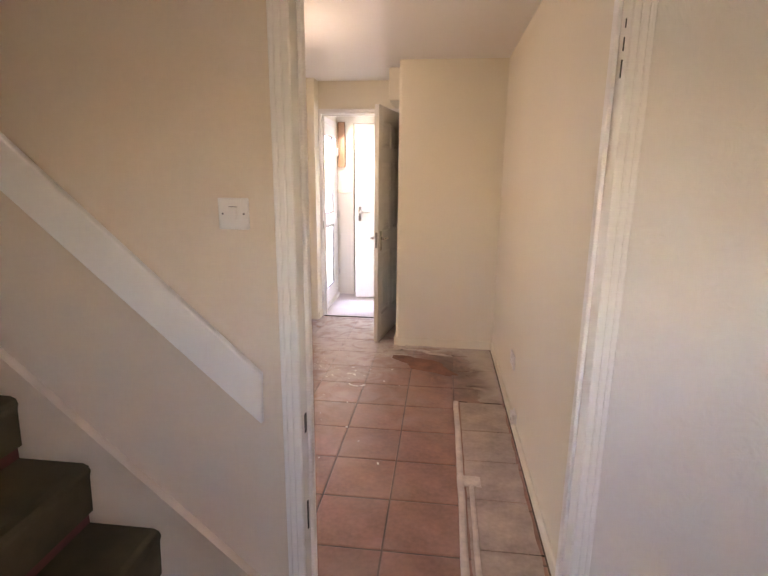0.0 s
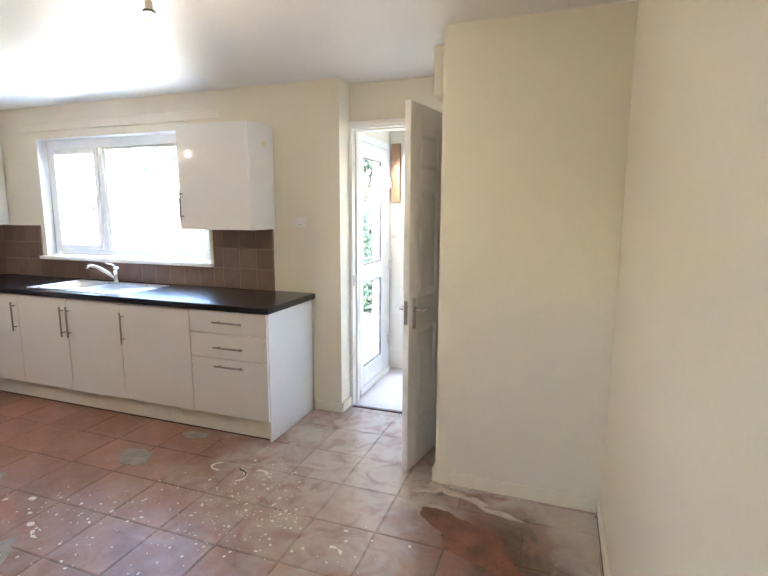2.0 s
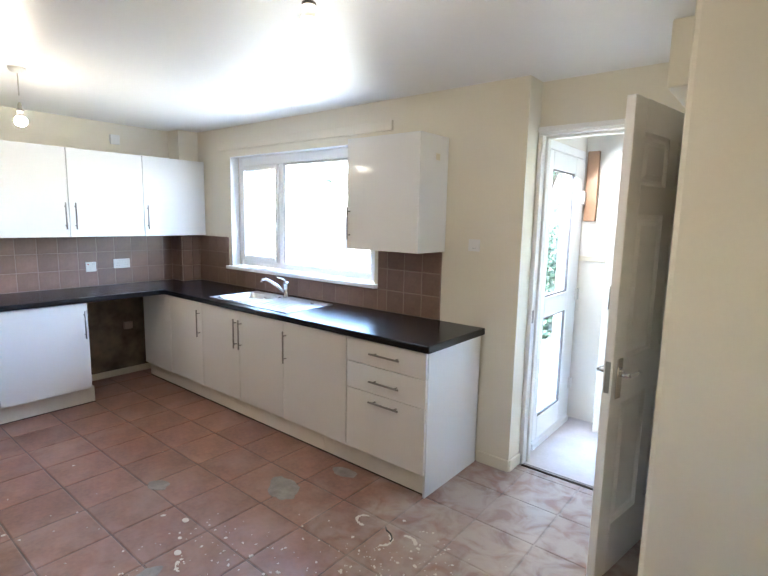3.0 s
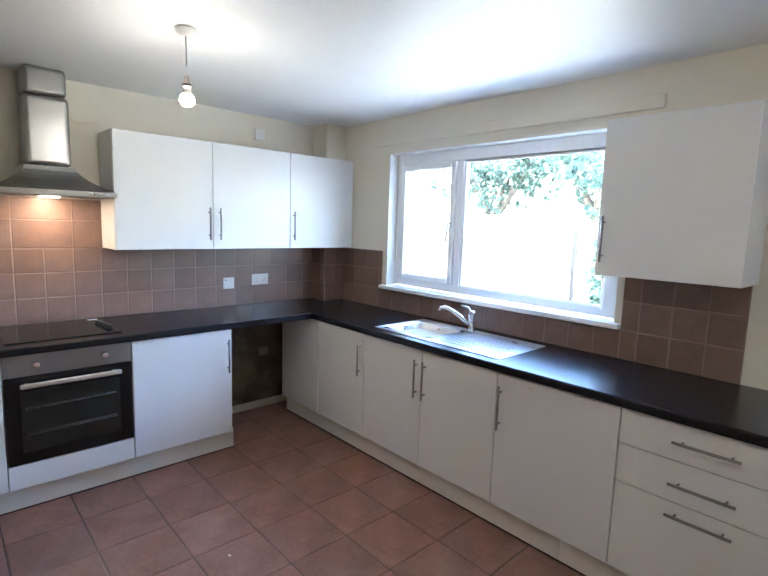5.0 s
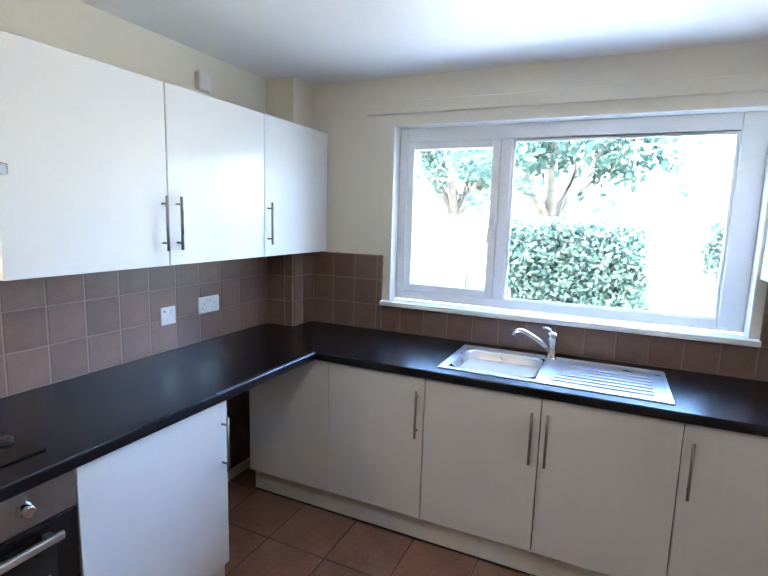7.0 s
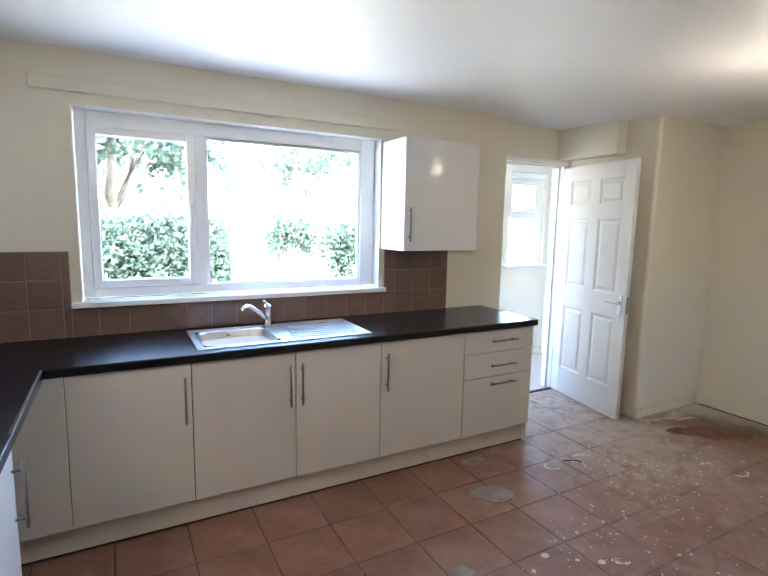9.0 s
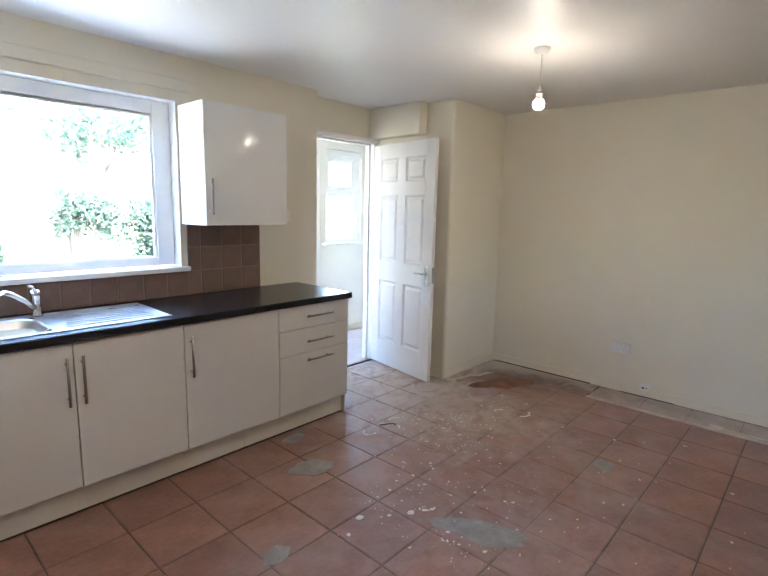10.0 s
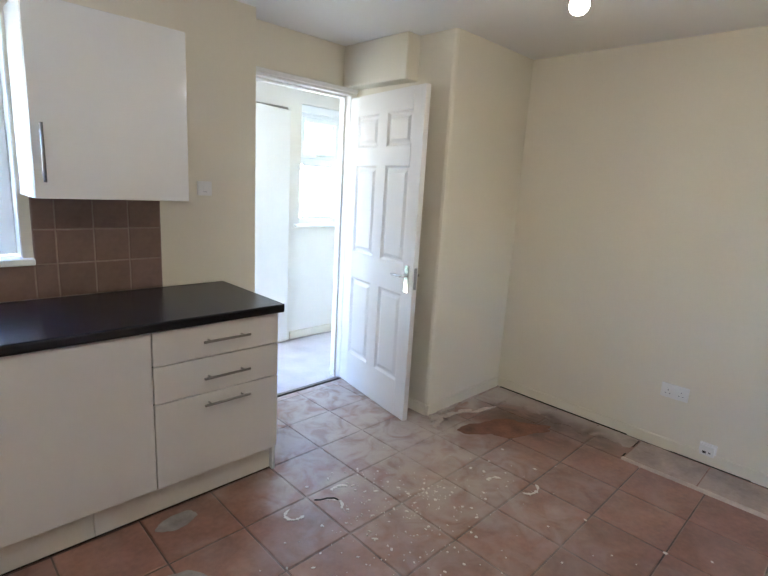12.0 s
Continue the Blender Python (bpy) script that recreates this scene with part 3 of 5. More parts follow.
sd = thing("door_3", (-0.36, YU - 0.02, 0), "plain white flush door standing ajar in the utility room", "door", kind="structure")
SM = pose(-0.36, YU - 0.03, 0.02, 0, 0, 180 + 12)
b = boxes((0, 0.735, 0, 0.036, 0, 2.0), bev=0.003)
b.transform(SM)
part("leaf", b, GLOSSW, sd)
lever(sd, SM @ pose(0.68, 0.036, 1.0) @ Matrix.Diagonal((-1, 1, 1, 1)), 1)


# ---- hall: stairs ----
GO, RI = 0.2155, 0.2165
SX0 = -0.727
stairs = thing("staircase", (-1.2, 1.1, 0), "steep stairs with worn olive carpet and red risers", "stairs")
for i in range(9):
    x1 = SX0 - i * GO
    z = i * RI + 0.136
    bm = bmesh.new()
    prism(bm, [(x1 - GO - 0.02, z - 0.03), (x1 - GO - 0.02, z), (x1 - 0.012, z), (x1 + 0.006, z - 0.008), (x1 + 0.012, z - 0.024), (x1 + 0.006, z - 0.045), (x1 + 0.0, max(z - 0.17, 0.0)), (x1 - 0.016, max(z - 0.17, 0.0)), (x1 - 0.016, z - 0.03)], "y", 0.78, YH - 0.033)
    part("tread", bm, CARPET, stairs, "worn olive carpet tread")
    part("riser", boxes((x1 - 0.03, x1 - 0.017, 0.78, YH - 0.033, max(z - RI, 0.0), z - 0.031)), REDWOOD, stairs, "red stained bare riser")
sl = bmesh.new()
prism(sl, [(-0.53, 0.0), (-0.53, 0.105), (-2.80, 2.215), (-2.80, 1.62), (-1.2, 0.0)], "y", YH - 0.032, YH - 0.001)
part("wall_string", sl, STAIRWALL, stairs, "cream painted wall string")
so = bmesh.new()
prism(so, [(-0.96, 0.0), (-0.96, 0.36), (-2.80, 2.18), (-2.80, 1.70), (-1.16, 0.0)], "y", 0.745, 0.779)
part("outer_string", so, GLOSSW, stairs, "white outer string")
npost = lathe(bmesh.new(), (-0.945, 0.762, 0), [(0.04, 0), (0.04, 0.62), (0.030, 0.635), (0.045, 0.66), (0.052, 0.69), (0.042, 0.725), (0.02, 0.74)], 16)
part("newel_post", npost, GLOSSW, stairs, "white newel post with rounded cap")
hand = thing("handrail", (-1.3, YH, 0.7), "flat white painted board handrail along the stairs", "handrail")
s0, e0, e1, s1 = (-2.06, 2.297), (-0.566, 0.906), (-0.572, 0.752), (-2.06, 2.115)
hr = prism(bmesh.new(), [s0, e0, e1, s1], "y", YH - 0.045, YH - 0.02)
bmesh.ops.bevel(hr, geom=list(hr.edges), offset=0.005, segments=2, profile=0.5, affect="EDGES")
part("board", hr, GLOSSW, hand)
for u in (0.12, 0.5, 0.88):
    bx, bz = -0.57 - 1.49 * u, 0.83 + 1.376 * u
    part("mounting_block", boxes((bx - 0.03, bx + 0.03, YH - 0.0198, YH - 0.0005, bz - 0.03, bz + 0.03), bev=0.002), GLOSSW, hand)
structure("floor_hall", boxes((-3.0, 1.25, -0.8, YH, -0.1, -0.004)), CARPET, "dark worn hall floor", "floor")


# ---- small fittings ----
def plate(name, centre, normal, w, h, label, category, extras=()):
    """A moulded white wall plate; normal: 'x+', 'x-', 'y-'. extras: (u, v, w, h, depth, material, part name)."""
    c = Vector(centre)
    rot = {"y-": 0, "x+": 90, "x-": -90}[normal]
    m = Matrix.Translation(c) @ Matrix.Rotation(radians(rot), 4, "Z")
    t = thing(name, centre, label, category)
    b = boxes((-w / 2, w / 2, -0.010, 0.0, -h / 2, h / 2), bev=0.003, seg=2)
    b.transform(m)
    part("plate", b, PLAST, t)
    for u, v, ew, eh, dep, em, nm in extras:
        b = boxes((u - ew / 2, u + ew / 2, -0.010 - dep, -0.0095, v - eh / 2, v + eh / 2), bev=0.0008)
        b.transform(m)
        part(nm, b, em, t)
    return t


PINS = [(-0.035 + 0.07 * i + du, dv, w, h, 0.0006, PLASTD, "pin_hole") for i in (0, 1) for du, dv, w, h in ((0, 0.006, 0.004, 0.008), (-0.011, -0.016, 0.007, 0.004), (0.011, -0.016, 0.007, 0.004))]
ROCK = [(-0.012, 0.024, 0.013, 0.02, 0.003, PLAST, "rocker"), (0.012, 0.024, 0.013, 0.02, 0.003, PLAST, "rocker")]
SCREW = [(-0.03, 0, 0.005, 0.005, 0.0008, PLASTD, "screw"), (0.03, 0, 0.005, 0.005, 0.0008, PLASTD, "screw")]
plate("light_switch", (-0.635, YH, 1.360), "y-", 0.086, 0.086, "white square light switch by the stairs", "switch", SCREW + [(0, 0.002, 0.022, 0.032, 0.004, PLAST, "rocker"), (0, 0.019, 0.024, 0.002, 0.0006, PLASTD, "rocker_gap")])
plate("light_switch", (-1.603, YN, 1.387), "y-", 0.078, 0.074, "cream light switch on the kitchen wall", "switch", [(0, 0.0, 0.02, 0.03, 0.004, PLAST, "rocker"), (0, -0.017, 0.022, 0.002, 0.0006, PLASTD, "rocker_gap")])
plate("fused_spur", (XW + 0.007, 4.03, 1.055), "x+", 0.086, 0.086, "white fused switch plate on the tiles", "switch", [(-0.024, 0.024, 0.012, 0.008, 0.001, REDP, "indicator"), (0.018, 0.012, 0.012, 0.022, 0.003, PLAST, "rocker"), (0.0, -0.018, 0.016, 0.024, 0.002, PLAST, "fuse_holder"), (0.018, 0.025, 0.014, 0.002, 0.0006, PLASTD, "rocker_gap")])
plate("double_socket", (XW + 0.007, 4.296, 1.072), "x+", 0.146, 0.086, "white double socket on the tiles", "socket", PINS + ROCK)
plate("cooker_switch", (XW + 0.007, 2.49, 1.035), "x+", 0.146, 0.086, "white cooker switch with a red rocker", "switch", [(-0.03, 0.0, 0.02, 0.035, 0.004, REDP, "rocker"), (0.035, -0.014, 0.007, 0.005, 0.0006, PLASTD, "pin_hole"), (0.012, -0.014, 0.007, 0.005, 0.0006, PLASTD, "pin_hole"), (0.023, 0.005, 0.005, 0.009, 0.0006, PLASTD, "pin_hole"), (0.0, 0.024, 0.012, 0.02, 0.003, PLAST, "rocker")])
plate("double_socket", (XE, 3.135, 0.365), "x-", 0.146, 0.086, "white double socket on the bare wall", "socket", PINS + ROCK)
ph = plate("telephone_socket", (XE, 2.92, 0.09), "x-", 0.085, 0.075, "small surface-mounted telephone socket with an open jack", "socket", [(0, 0.0, 0.07, 0.06, 0.018, PLAST, "box"), (-0.012, -0.012, 0.018, 0.014, 0.0185, BLACKP, "jack"), (0.014, -0.01, 0.012, 0.01, 0.0185, PLASTD, "jack_cover")])
solid("junction_box", boxes((XW + 0.001, XW + 0.03, 4.250, 4.332, 2.155, 2.24), bev=0.005, seg=2), PLAST, "small white blank box high on the wall", "junction box")
cab = tube(bmesh.new(), [(XW + 0.006, 2.98 + 0.02 * i, 2.135 - 0.028 * math.sin(i / 10 * math.pi) - 0.012 * i / 10) for i in range(11)], 0.004, 6)
solid("cable", cab, CARC, "thin painted cable sagging from the hood to the cabinet", "cable")


def pendant(x, y):
    p = thing("pendant_light", (x, y, CZ), "bare lit bulb on a short white flex", "pendant light", "bare bulbs on the ceiling")
    part("ceiling_rose", lathe(bmesh.new(), (x, y, CZ - 0.032), [(0.012, 0), (0.030, 0.004), (0.042, 0.016), (0.045, 0.0318)], 20), PLAST, p)
    part("flex", tube(bmesh.new(), [(x, y, CZ - 0.03), (x + 0.002, y, CZ - 0.12), (x, y, 2.19)], 0.0035, 8), FLEX, p, "white flex")
    part("lampholder", lathe(bmesh.new(), (x, y, 2.069), [(0.0235, 0), (0.0215, 0.004), (0.018, 0.010), (0.017, 0.03), (0.019, 0.031), (0.019, 0.042), (0.013, 0.047), (0.011, 0.072), (0.005, 0.085)], 16), HOLDER, p, "grey-white plastic lampholder")
    part("holder_ring", lathe(bmesh.new(), (x, y, 2.106), [(0.0195, 0), (0.0205, 0.002), (0.0205, 0.006), (0.0195, 0.008)], 16), BLACKP, p, "thin black ring")
    part("bulb", lathe(bmesh.new(), (x, y, 2.02), [(0.004, 0.001), (0.016, 0.004), (0.026, 0.013), (0.0305, 0.027), (0.028, 0.042), (0.022, 0.0515), (0.0145, 0.056), (0.0135, 0.066)], 20), BULBG, p, "lit pearl bulb")


for bx_, by_ in BULBS:
    pendant(bx_, by_)


# ---- kitchen units ----
def bar_handle(parent, a, b, out):
    """A straight bar on two pegs from a to b; out: vector off the door's face."""
    a, b, out = Vector(a), Vector(b), Vector(out)
    bm = tube(bmesh.new(), [a + out, b + out], 0.006, 10)
    d = (b - a)
    for k in (0.14, 0.86):
        tube(bm, [a + d * k, a + d * k + out], 0.0045, 8)
    return part("handle", bm, HANDLE, parent, "satin metal bar handle")


def door_n(parent, x0, x1, z0, z1, y, material, handle=None):
    g = 0.0022
    d = part("door" if z1 - z0 > 0.4 else "drawer_front", boxes((x0 + g, x1 - g, y, y + 0.018, z0 + g, z1 - g), bev=0.002), material, parent)
    if handle:
        bar_handle(d, (handle[0], y, handle[1]), (handle[2], y, handle[3]), (0, -0.03, 0))
    return d


def door_w(parent, y0, y1, z0, z1, x, material, handle=None):
    g = 0.0022
    d = part("door", boxes((x - 0.018, x, y0 + g, y1 - g, z0 + g, z1 - g), bev=0.002), material, parent)
    if handle:
        bar_handle(d, (x, handle, z0 + 0.065 if z0 > 1 else 0.555), (x, handle, z0 + 0.28 if z0 > 1 else 0.775), (0.03, 0, 0))
    return d


FY, FX = 4.392, -4.322          # fronts of the base doors
B0, B1 = 0.138, 0.836           # base doors: foot and head


def carcass_n(parent, x0, x1, z0, z1, y0, y1, material):
    t = 0.016
    for nm, d in (("side_panel", (x0, x0 + t, y0, y1, z0, z1)), ("side_panel", (x1 - t, x1, y0, y1, z0, z1)), ("bottom_panel", (x0 + t, x1 - t, y0, y1, z0, z0 + t)), ("back_panel", (x0 + t, x1 - t, y1 - t, y1, z0 + t, z1)), ("top_panel", (x0 + t, x1 - t, y0, y1 - t, z1 - t, z1))):
        part(nm, boxes(d), material, parent)


def base_n(name, x0, x1, label):
    t = thing(name, ((x0 + x1) / 2, 4.7, 0), label, "cabinet", "base units under the window")
    carcass_n(t, x0 + 0.0005, x1 - 0.0005, 0.135, 0.838, FY + 0.030, 4.98, CARC)
    # Added dark sheet behind the doors: the gaps' shade is in its colour.
    part("gap_shade_sheet", boxes((x0 + 0.001, x1 - 0.001, FY + 0.0205, FY + 0.0295, 0.14, 0.834)), GAPSHADE, t, "dark sheet that paints shade into the door gaps")
    return t


u = base_n("base_cabinet", -4.741, -3.727, "white corner base cabinet with blank panel and one door")
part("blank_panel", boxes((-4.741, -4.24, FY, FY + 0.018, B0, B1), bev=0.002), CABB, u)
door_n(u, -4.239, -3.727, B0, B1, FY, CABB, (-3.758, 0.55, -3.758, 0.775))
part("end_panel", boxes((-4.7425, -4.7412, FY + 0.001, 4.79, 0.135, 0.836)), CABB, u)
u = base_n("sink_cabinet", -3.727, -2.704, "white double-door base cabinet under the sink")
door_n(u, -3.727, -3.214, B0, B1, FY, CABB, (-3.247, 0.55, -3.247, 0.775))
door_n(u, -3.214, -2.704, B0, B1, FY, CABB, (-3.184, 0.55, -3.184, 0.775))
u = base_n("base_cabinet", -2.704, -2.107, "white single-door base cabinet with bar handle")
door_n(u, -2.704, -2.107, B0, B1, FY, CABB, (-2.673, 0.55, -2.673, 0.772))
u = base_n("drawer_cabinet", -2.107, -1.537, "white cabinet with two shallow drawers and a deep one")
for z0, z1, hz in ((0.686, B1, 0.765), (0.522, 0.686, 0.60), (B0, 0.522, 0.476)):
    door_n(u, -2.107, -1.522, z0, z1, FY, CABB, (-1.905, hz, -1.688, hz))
part("end_panel", boxes((-1.5365, -1.521, FY + 0.019, 4.985, 0.0, 0.838), bev=0.0015), CABB, u)
pl = thing("plinth", (-3.1, 4.44, 0), "long white plinth under the window units", "plinth")
for x0, x1 in ((-4.741, -2.3405), (-2.3395, -1.5375)):
    part("board", boxes((x0, x1, 4.436, 4.451, 0.004, 0.135), bev=0.002), PLINTH, pl)
# The shadow line under the plinth, put in as a dark strip.
part("foot_shade", boxes((-4.741, -1.5375, 4.4335, 4.4358, 0.0005, 0.007)), CRACKSHADE, pl, "dark strip painted as the shadow line at the floor")


def base_w(name, y0, y1, label):
    t = thing(name, (-4.65, (y0 + y1) / 2, 0), label, "cabinet", "base units along the hob wall")
    for nm, d in zip(("side_panel", "side_panel", "bottom_panel", "back_panel", "top_panel"), ((-4.92, FX - 0.030, y0 + 0.0005, y0 + 0.016, 0.135, 0.838), (-4.92, FX - 0.030, y1 - 0.016, y1 - 0.0005, 0.135, 0.838), (-4.92, FX - 0.030, y0 + 0.016, y1 - 0.016, 0.135, 0.151), (-4.92, -4.904, y0 + 0.016, y1 - 0.016, 0.151, 0.838), (-4.904, FX - 0.030, y0 + 0.016, y1 - 0.016, 0.822, 0.838))):
        part(nm, boxes(d), CARC, t)
    # Shade of the door gaps, painted as a dark sheet here too.
    part("gap_shade_sheet", boxes((FX - 0.0295, FX - 0.0205, y0 + 0.001, y1 - 0.001, 0.14, 0.834)), GAPSHADE, t, "dark sheet that paints shade into the door gaps")
    return t


u = base_w("base_cabinet", 1.975, 2.573, "white base cabinet beside the oven")
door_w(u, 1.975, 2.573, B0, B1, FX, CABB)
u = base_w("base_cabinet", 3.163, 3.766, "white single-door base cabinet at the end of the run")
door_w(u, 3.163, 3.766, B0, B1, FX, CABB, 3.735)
pl = thing("plinth", (-4.39, 2.9, 0), "white plinth under oven and cabinets", "plinth")
part("board", boxes((-4.395, -4.38, 1.975, 3.800, 0.004, 0.135), bev=0.002), PLINTH, pl)
part("return_board", boxes((-4.9, -4.3955, 3.787, 3.800, 0.004, 0.135), bev=0.002), PLINTH, pl)
# Painted shadow line along the foot of this plinth.
part("foot_shade", boxes((-4.3798, -4.3775, 1.975, 3.800, 0.0005, 0.007)), CRACKSHADE, pl, "dark strip painted as the shadow line at the floor")

ov = thing("oven", (-4.65, 2.868, 0.15), "built-in steel and black glass electric oven", "oven")
part("housing", boxes((-4.9, FX - 0.021, 2.576, 3.160, 0.145, 0.836)), CARC, ov)
part("control_panel", boxes((FX - 0.02, FX + 0.002, 2.576, 3.160, 0.727, 0.836), bev=0.002), STEEL, ov, "brushed steel control panel")
od = part("oven_door", boxes((FX - 0.02, FX + 0.004, 2.578, 3.158, 0.268, 0.724), bev=0.003), BLACKG, ov, "black glass oven door")
part("oven_window", boxes((FX + 0.0042, FX + 0.0052, 2.64, 3.095, 0.33, 0.645), bev=0.0004), OVENIN, od, "tinted oven window")
rk = bmesh.new()
for z in (0.42, 0.43, 0.555, 0.562):
    tube(rk, [(FX + 0.0062, 2.66, z), (FX + 0.0062, 3.075, z + 0.004)], 0.0012, 5)
part("shelf_rail", rk, STEEL, od, "faint steel shelf rails")
hb = boxes((FX + 0.028, FX + 0.044, 2.64, 3.10, 0.672, 0.696), bev=0.005, seg=2)
box(hb, FX + 0.003, FX + 0.03, 2.66, 2.68, 0.676, 0.692)
box(hb, FX + 0.003, FX + 0.03, 3.06, 3.08, 0.676, 0.692)
part("oven_handle", hb, SINKST, od, "steel bar handle")
for y in (2.715, 3.025):
    k = lathe(bmesh.new(), (0, 0, 0), [(0.021, 0), (0.020, 0.006), (0.017, 0.010), (0.016, 0.024), (0.012, 0.026)], 18)
    k.transform(pose(FX + 0.002, y, 0.785, 0, 90, 0))
    part("knob", k, CHROME, ov)
part("filler_panel", boxes((FX - 0.018, FX, 2.5755, 3.1605, B0, 0.263), bev=0.002), CABB, ov, "white filler panel under the oven")

# worktop: one L-shaped slab with a rounded front
wt = thing("worktop", (-4.0, 4.7, 0.845), "black laminate L-shaped kitchen worktop", "worktop")
WZ0, WZ1 = 0.839, 0.879
part("slab", grid_slab([XW + 0.003, -4.738, -4.314, -3.655, -3.255, -1.51], [1.9, 4.373, 4.383, 4.48, 4.796, 4.845, 4.996],
                       lambda x, y: (x < -4.314 and (y < 4.796 or x > -4.738)) or (x > -4.314 and y > 4.383 and not (-3.655 < x < -3.255 and 4.48 < y < 4.845)), WZ0, WZ1), WORKTOP, wt)
EDGE = [(0.0, 0.0), (0.006, 0.0), (0.0095, 0.004), (0.010, 0.01), (0.010, 0.03), (0.0095, 0.036), (0.006, 0.04), (0.0, 0.04)]
eb = bmesh.new()
prism(eb, [(4.383 - u, WZ0 + v) for u, v in EDGE], "x", -4.314, -1.51)
part("front_edge", eb, WORKTOP, wt)
eb = bmesh.new()
prism(eb, [(-4.314 + u, WZ0 + v) for u, v in EDGE], "y", 1.9, 4.373)
part("front_edge", eb, WORKTOP, wt)
part("end_edge", boxes((-1.5099, -1.5, 4.375, 4.996, WZ0, WZ1), bev=0.003), WORKTOP, wt)
solid("worktop_joint", boxes((-4.315, -4.307, 3.70, 4.37, 0.8792, 0.8808)), STEEL, "thin metal joint strip on the worktop edge", "trim")
hob = thing("hob", (-4.63, 2.868, 0.879), "flat black glass electric hob set in the worktop", "hob")
part("glass_top", boxes((-4.885, -4.405, 2.60, 3.14, 0.8795, 0.885), bev=0.002), BLACKG, hob)
kb = bmesh.new()
for i in range(4):
    lathe(kb, (-4.70 + 0.055 * i, 3.085 + 0.006 * i, 0.885), [(0.020, 0), (0.020, 0.010), (0.016, 0.018), (0.013, 0.02)], 14)
part("knob_row", kb, BLACKP, hob, "row of black hob knobs")
lb = boxes((-4.86, -4.835, 3.055, 3.11, 0.885, 0.8865))
part("label_tag", lb, PLAST, hob, "small white label")

# sink let into the worktop
sink = thing("sink", (-3.2, 4.66, 0.879), "stainless steel inset sink with a ribbed drainer", "sink")
rim = boxes((-3.69, -2.735, 4.445, 4.465, 0.8793, 0.884), (-3.69, -2.735, 4.885, 4.905, 0.8793, 0.884), (-3.69, -3.665, 4.465, 4.885, 0.8793, 0.884), (-2.755, -2.735, 4.465, 4.885, 0.8793, 0.884), bev=0.002)
part("rim", rim, SINKST, sink)
bowl = bmesh.new()


def rounded(x0, x1, y0, y1, r, n=5):
    out = []
    for cx, cy, a0 in ((x1 - r, y1 - r, 0), (x0 + r, y1 - r, 90), (x0 + r, y0 + r, 180), (x1 - r, y0 + r, 270)):
        out += [(cx + r * math.cos(radians(a0 + 90 * k / n)), cy + r * math.sin(radians(a0 + 90 * k / n))) for k in range(n + 1)]
    return out


rings = []
for inset, z, r in ((-0.006, 0.8825, 0.07), (0.0, 0.8822, 0.066), (0.006, 0.874, 0.06), (0.012, 0.78, 0.06), (0.05, 0.762, 0.05)):
    rings.append([bowl.verts.new((x, y, z)) for x, y in rounded(-3.645 + inset, -3.265 - inset, 4.49 + inset, 4.835 - inset, r)])
for a, b in zip(rings, rings[1:]):
    for k in range(len(a)):
        f = bowl.faces.new((a[k], a[(k + 1) % len(a)], b[(k + 1) % len(a)], b[k]))
        f.smooth = True
bowl.faces.new(rings[-1])
part("bowl", bowl, SINKST, sink, "deep rounded steel bowl")
deck = boxes((-3.665, -3.652, 4.465, 4.885, 0.8793, 0.8822), (-3.652, -3.258, 4.465, 4.482, 0.8793, 0.8822), (-3.652, -3.258, 4.843, 4.885, 0.8793, 0.8822), (-3.258, -2.755, 4.465, 4.885, 0.8793, 0.8815))
part("deck", deck, SINKST, sink)
ribs = bmesh.new()
for i in range(7):
    y = 4.52 + i * 0.045
    box(ribs, -3.20 + 0.01 * i, -2.80, y - 0.010, y + 0.010, 0.8816, 0.8865, bev=0.0022)
part("drainer_ribs", ribs, SINKST, sink, "raised drainer ribs")
part("plug_hole", lathe(bmesh.new(), (-3.455, 4.66, 0.7625), [(0.035, 0), (0.033, 0.002), (0.02, 0.001)], 16), CHROME, sink)

tap = thing("tap", (-3.235, 4.86, 0.882), "chrome single-lever mixer tap behind the sink", "tap")
part("tap_body", lathe(bmesh.new(), (-3.235, 4.862, 0.8825), [(0.028, 0), (0.026, 0.008), (0.021, 0.014), (0.021, 0.095), (0.023, 0.10), (0.023, 0.125), (0.016, 0.133)], 18), CHROME, tap)
part("spout", tube(bmesh.new(), [(-3.245, 4.852, 0.929), (-3.29, 4.82, 0.974), (-3.345, 4.785, 1.014), (-3.375, 4.765, 1.029), (-3.40, 4.75, 1.022), (-3.405, 4.745, 1.004)], 0.013, 12, 0.011), CHROME, tap)
part("lever", tube(bmesh.new(), [(-3.235, 4.862, 1.009), (-3.25, 4.84, 1.034), (-3.275, 4.80, 1.049)], 0.009, 10, 0.006), CHROME, tap)

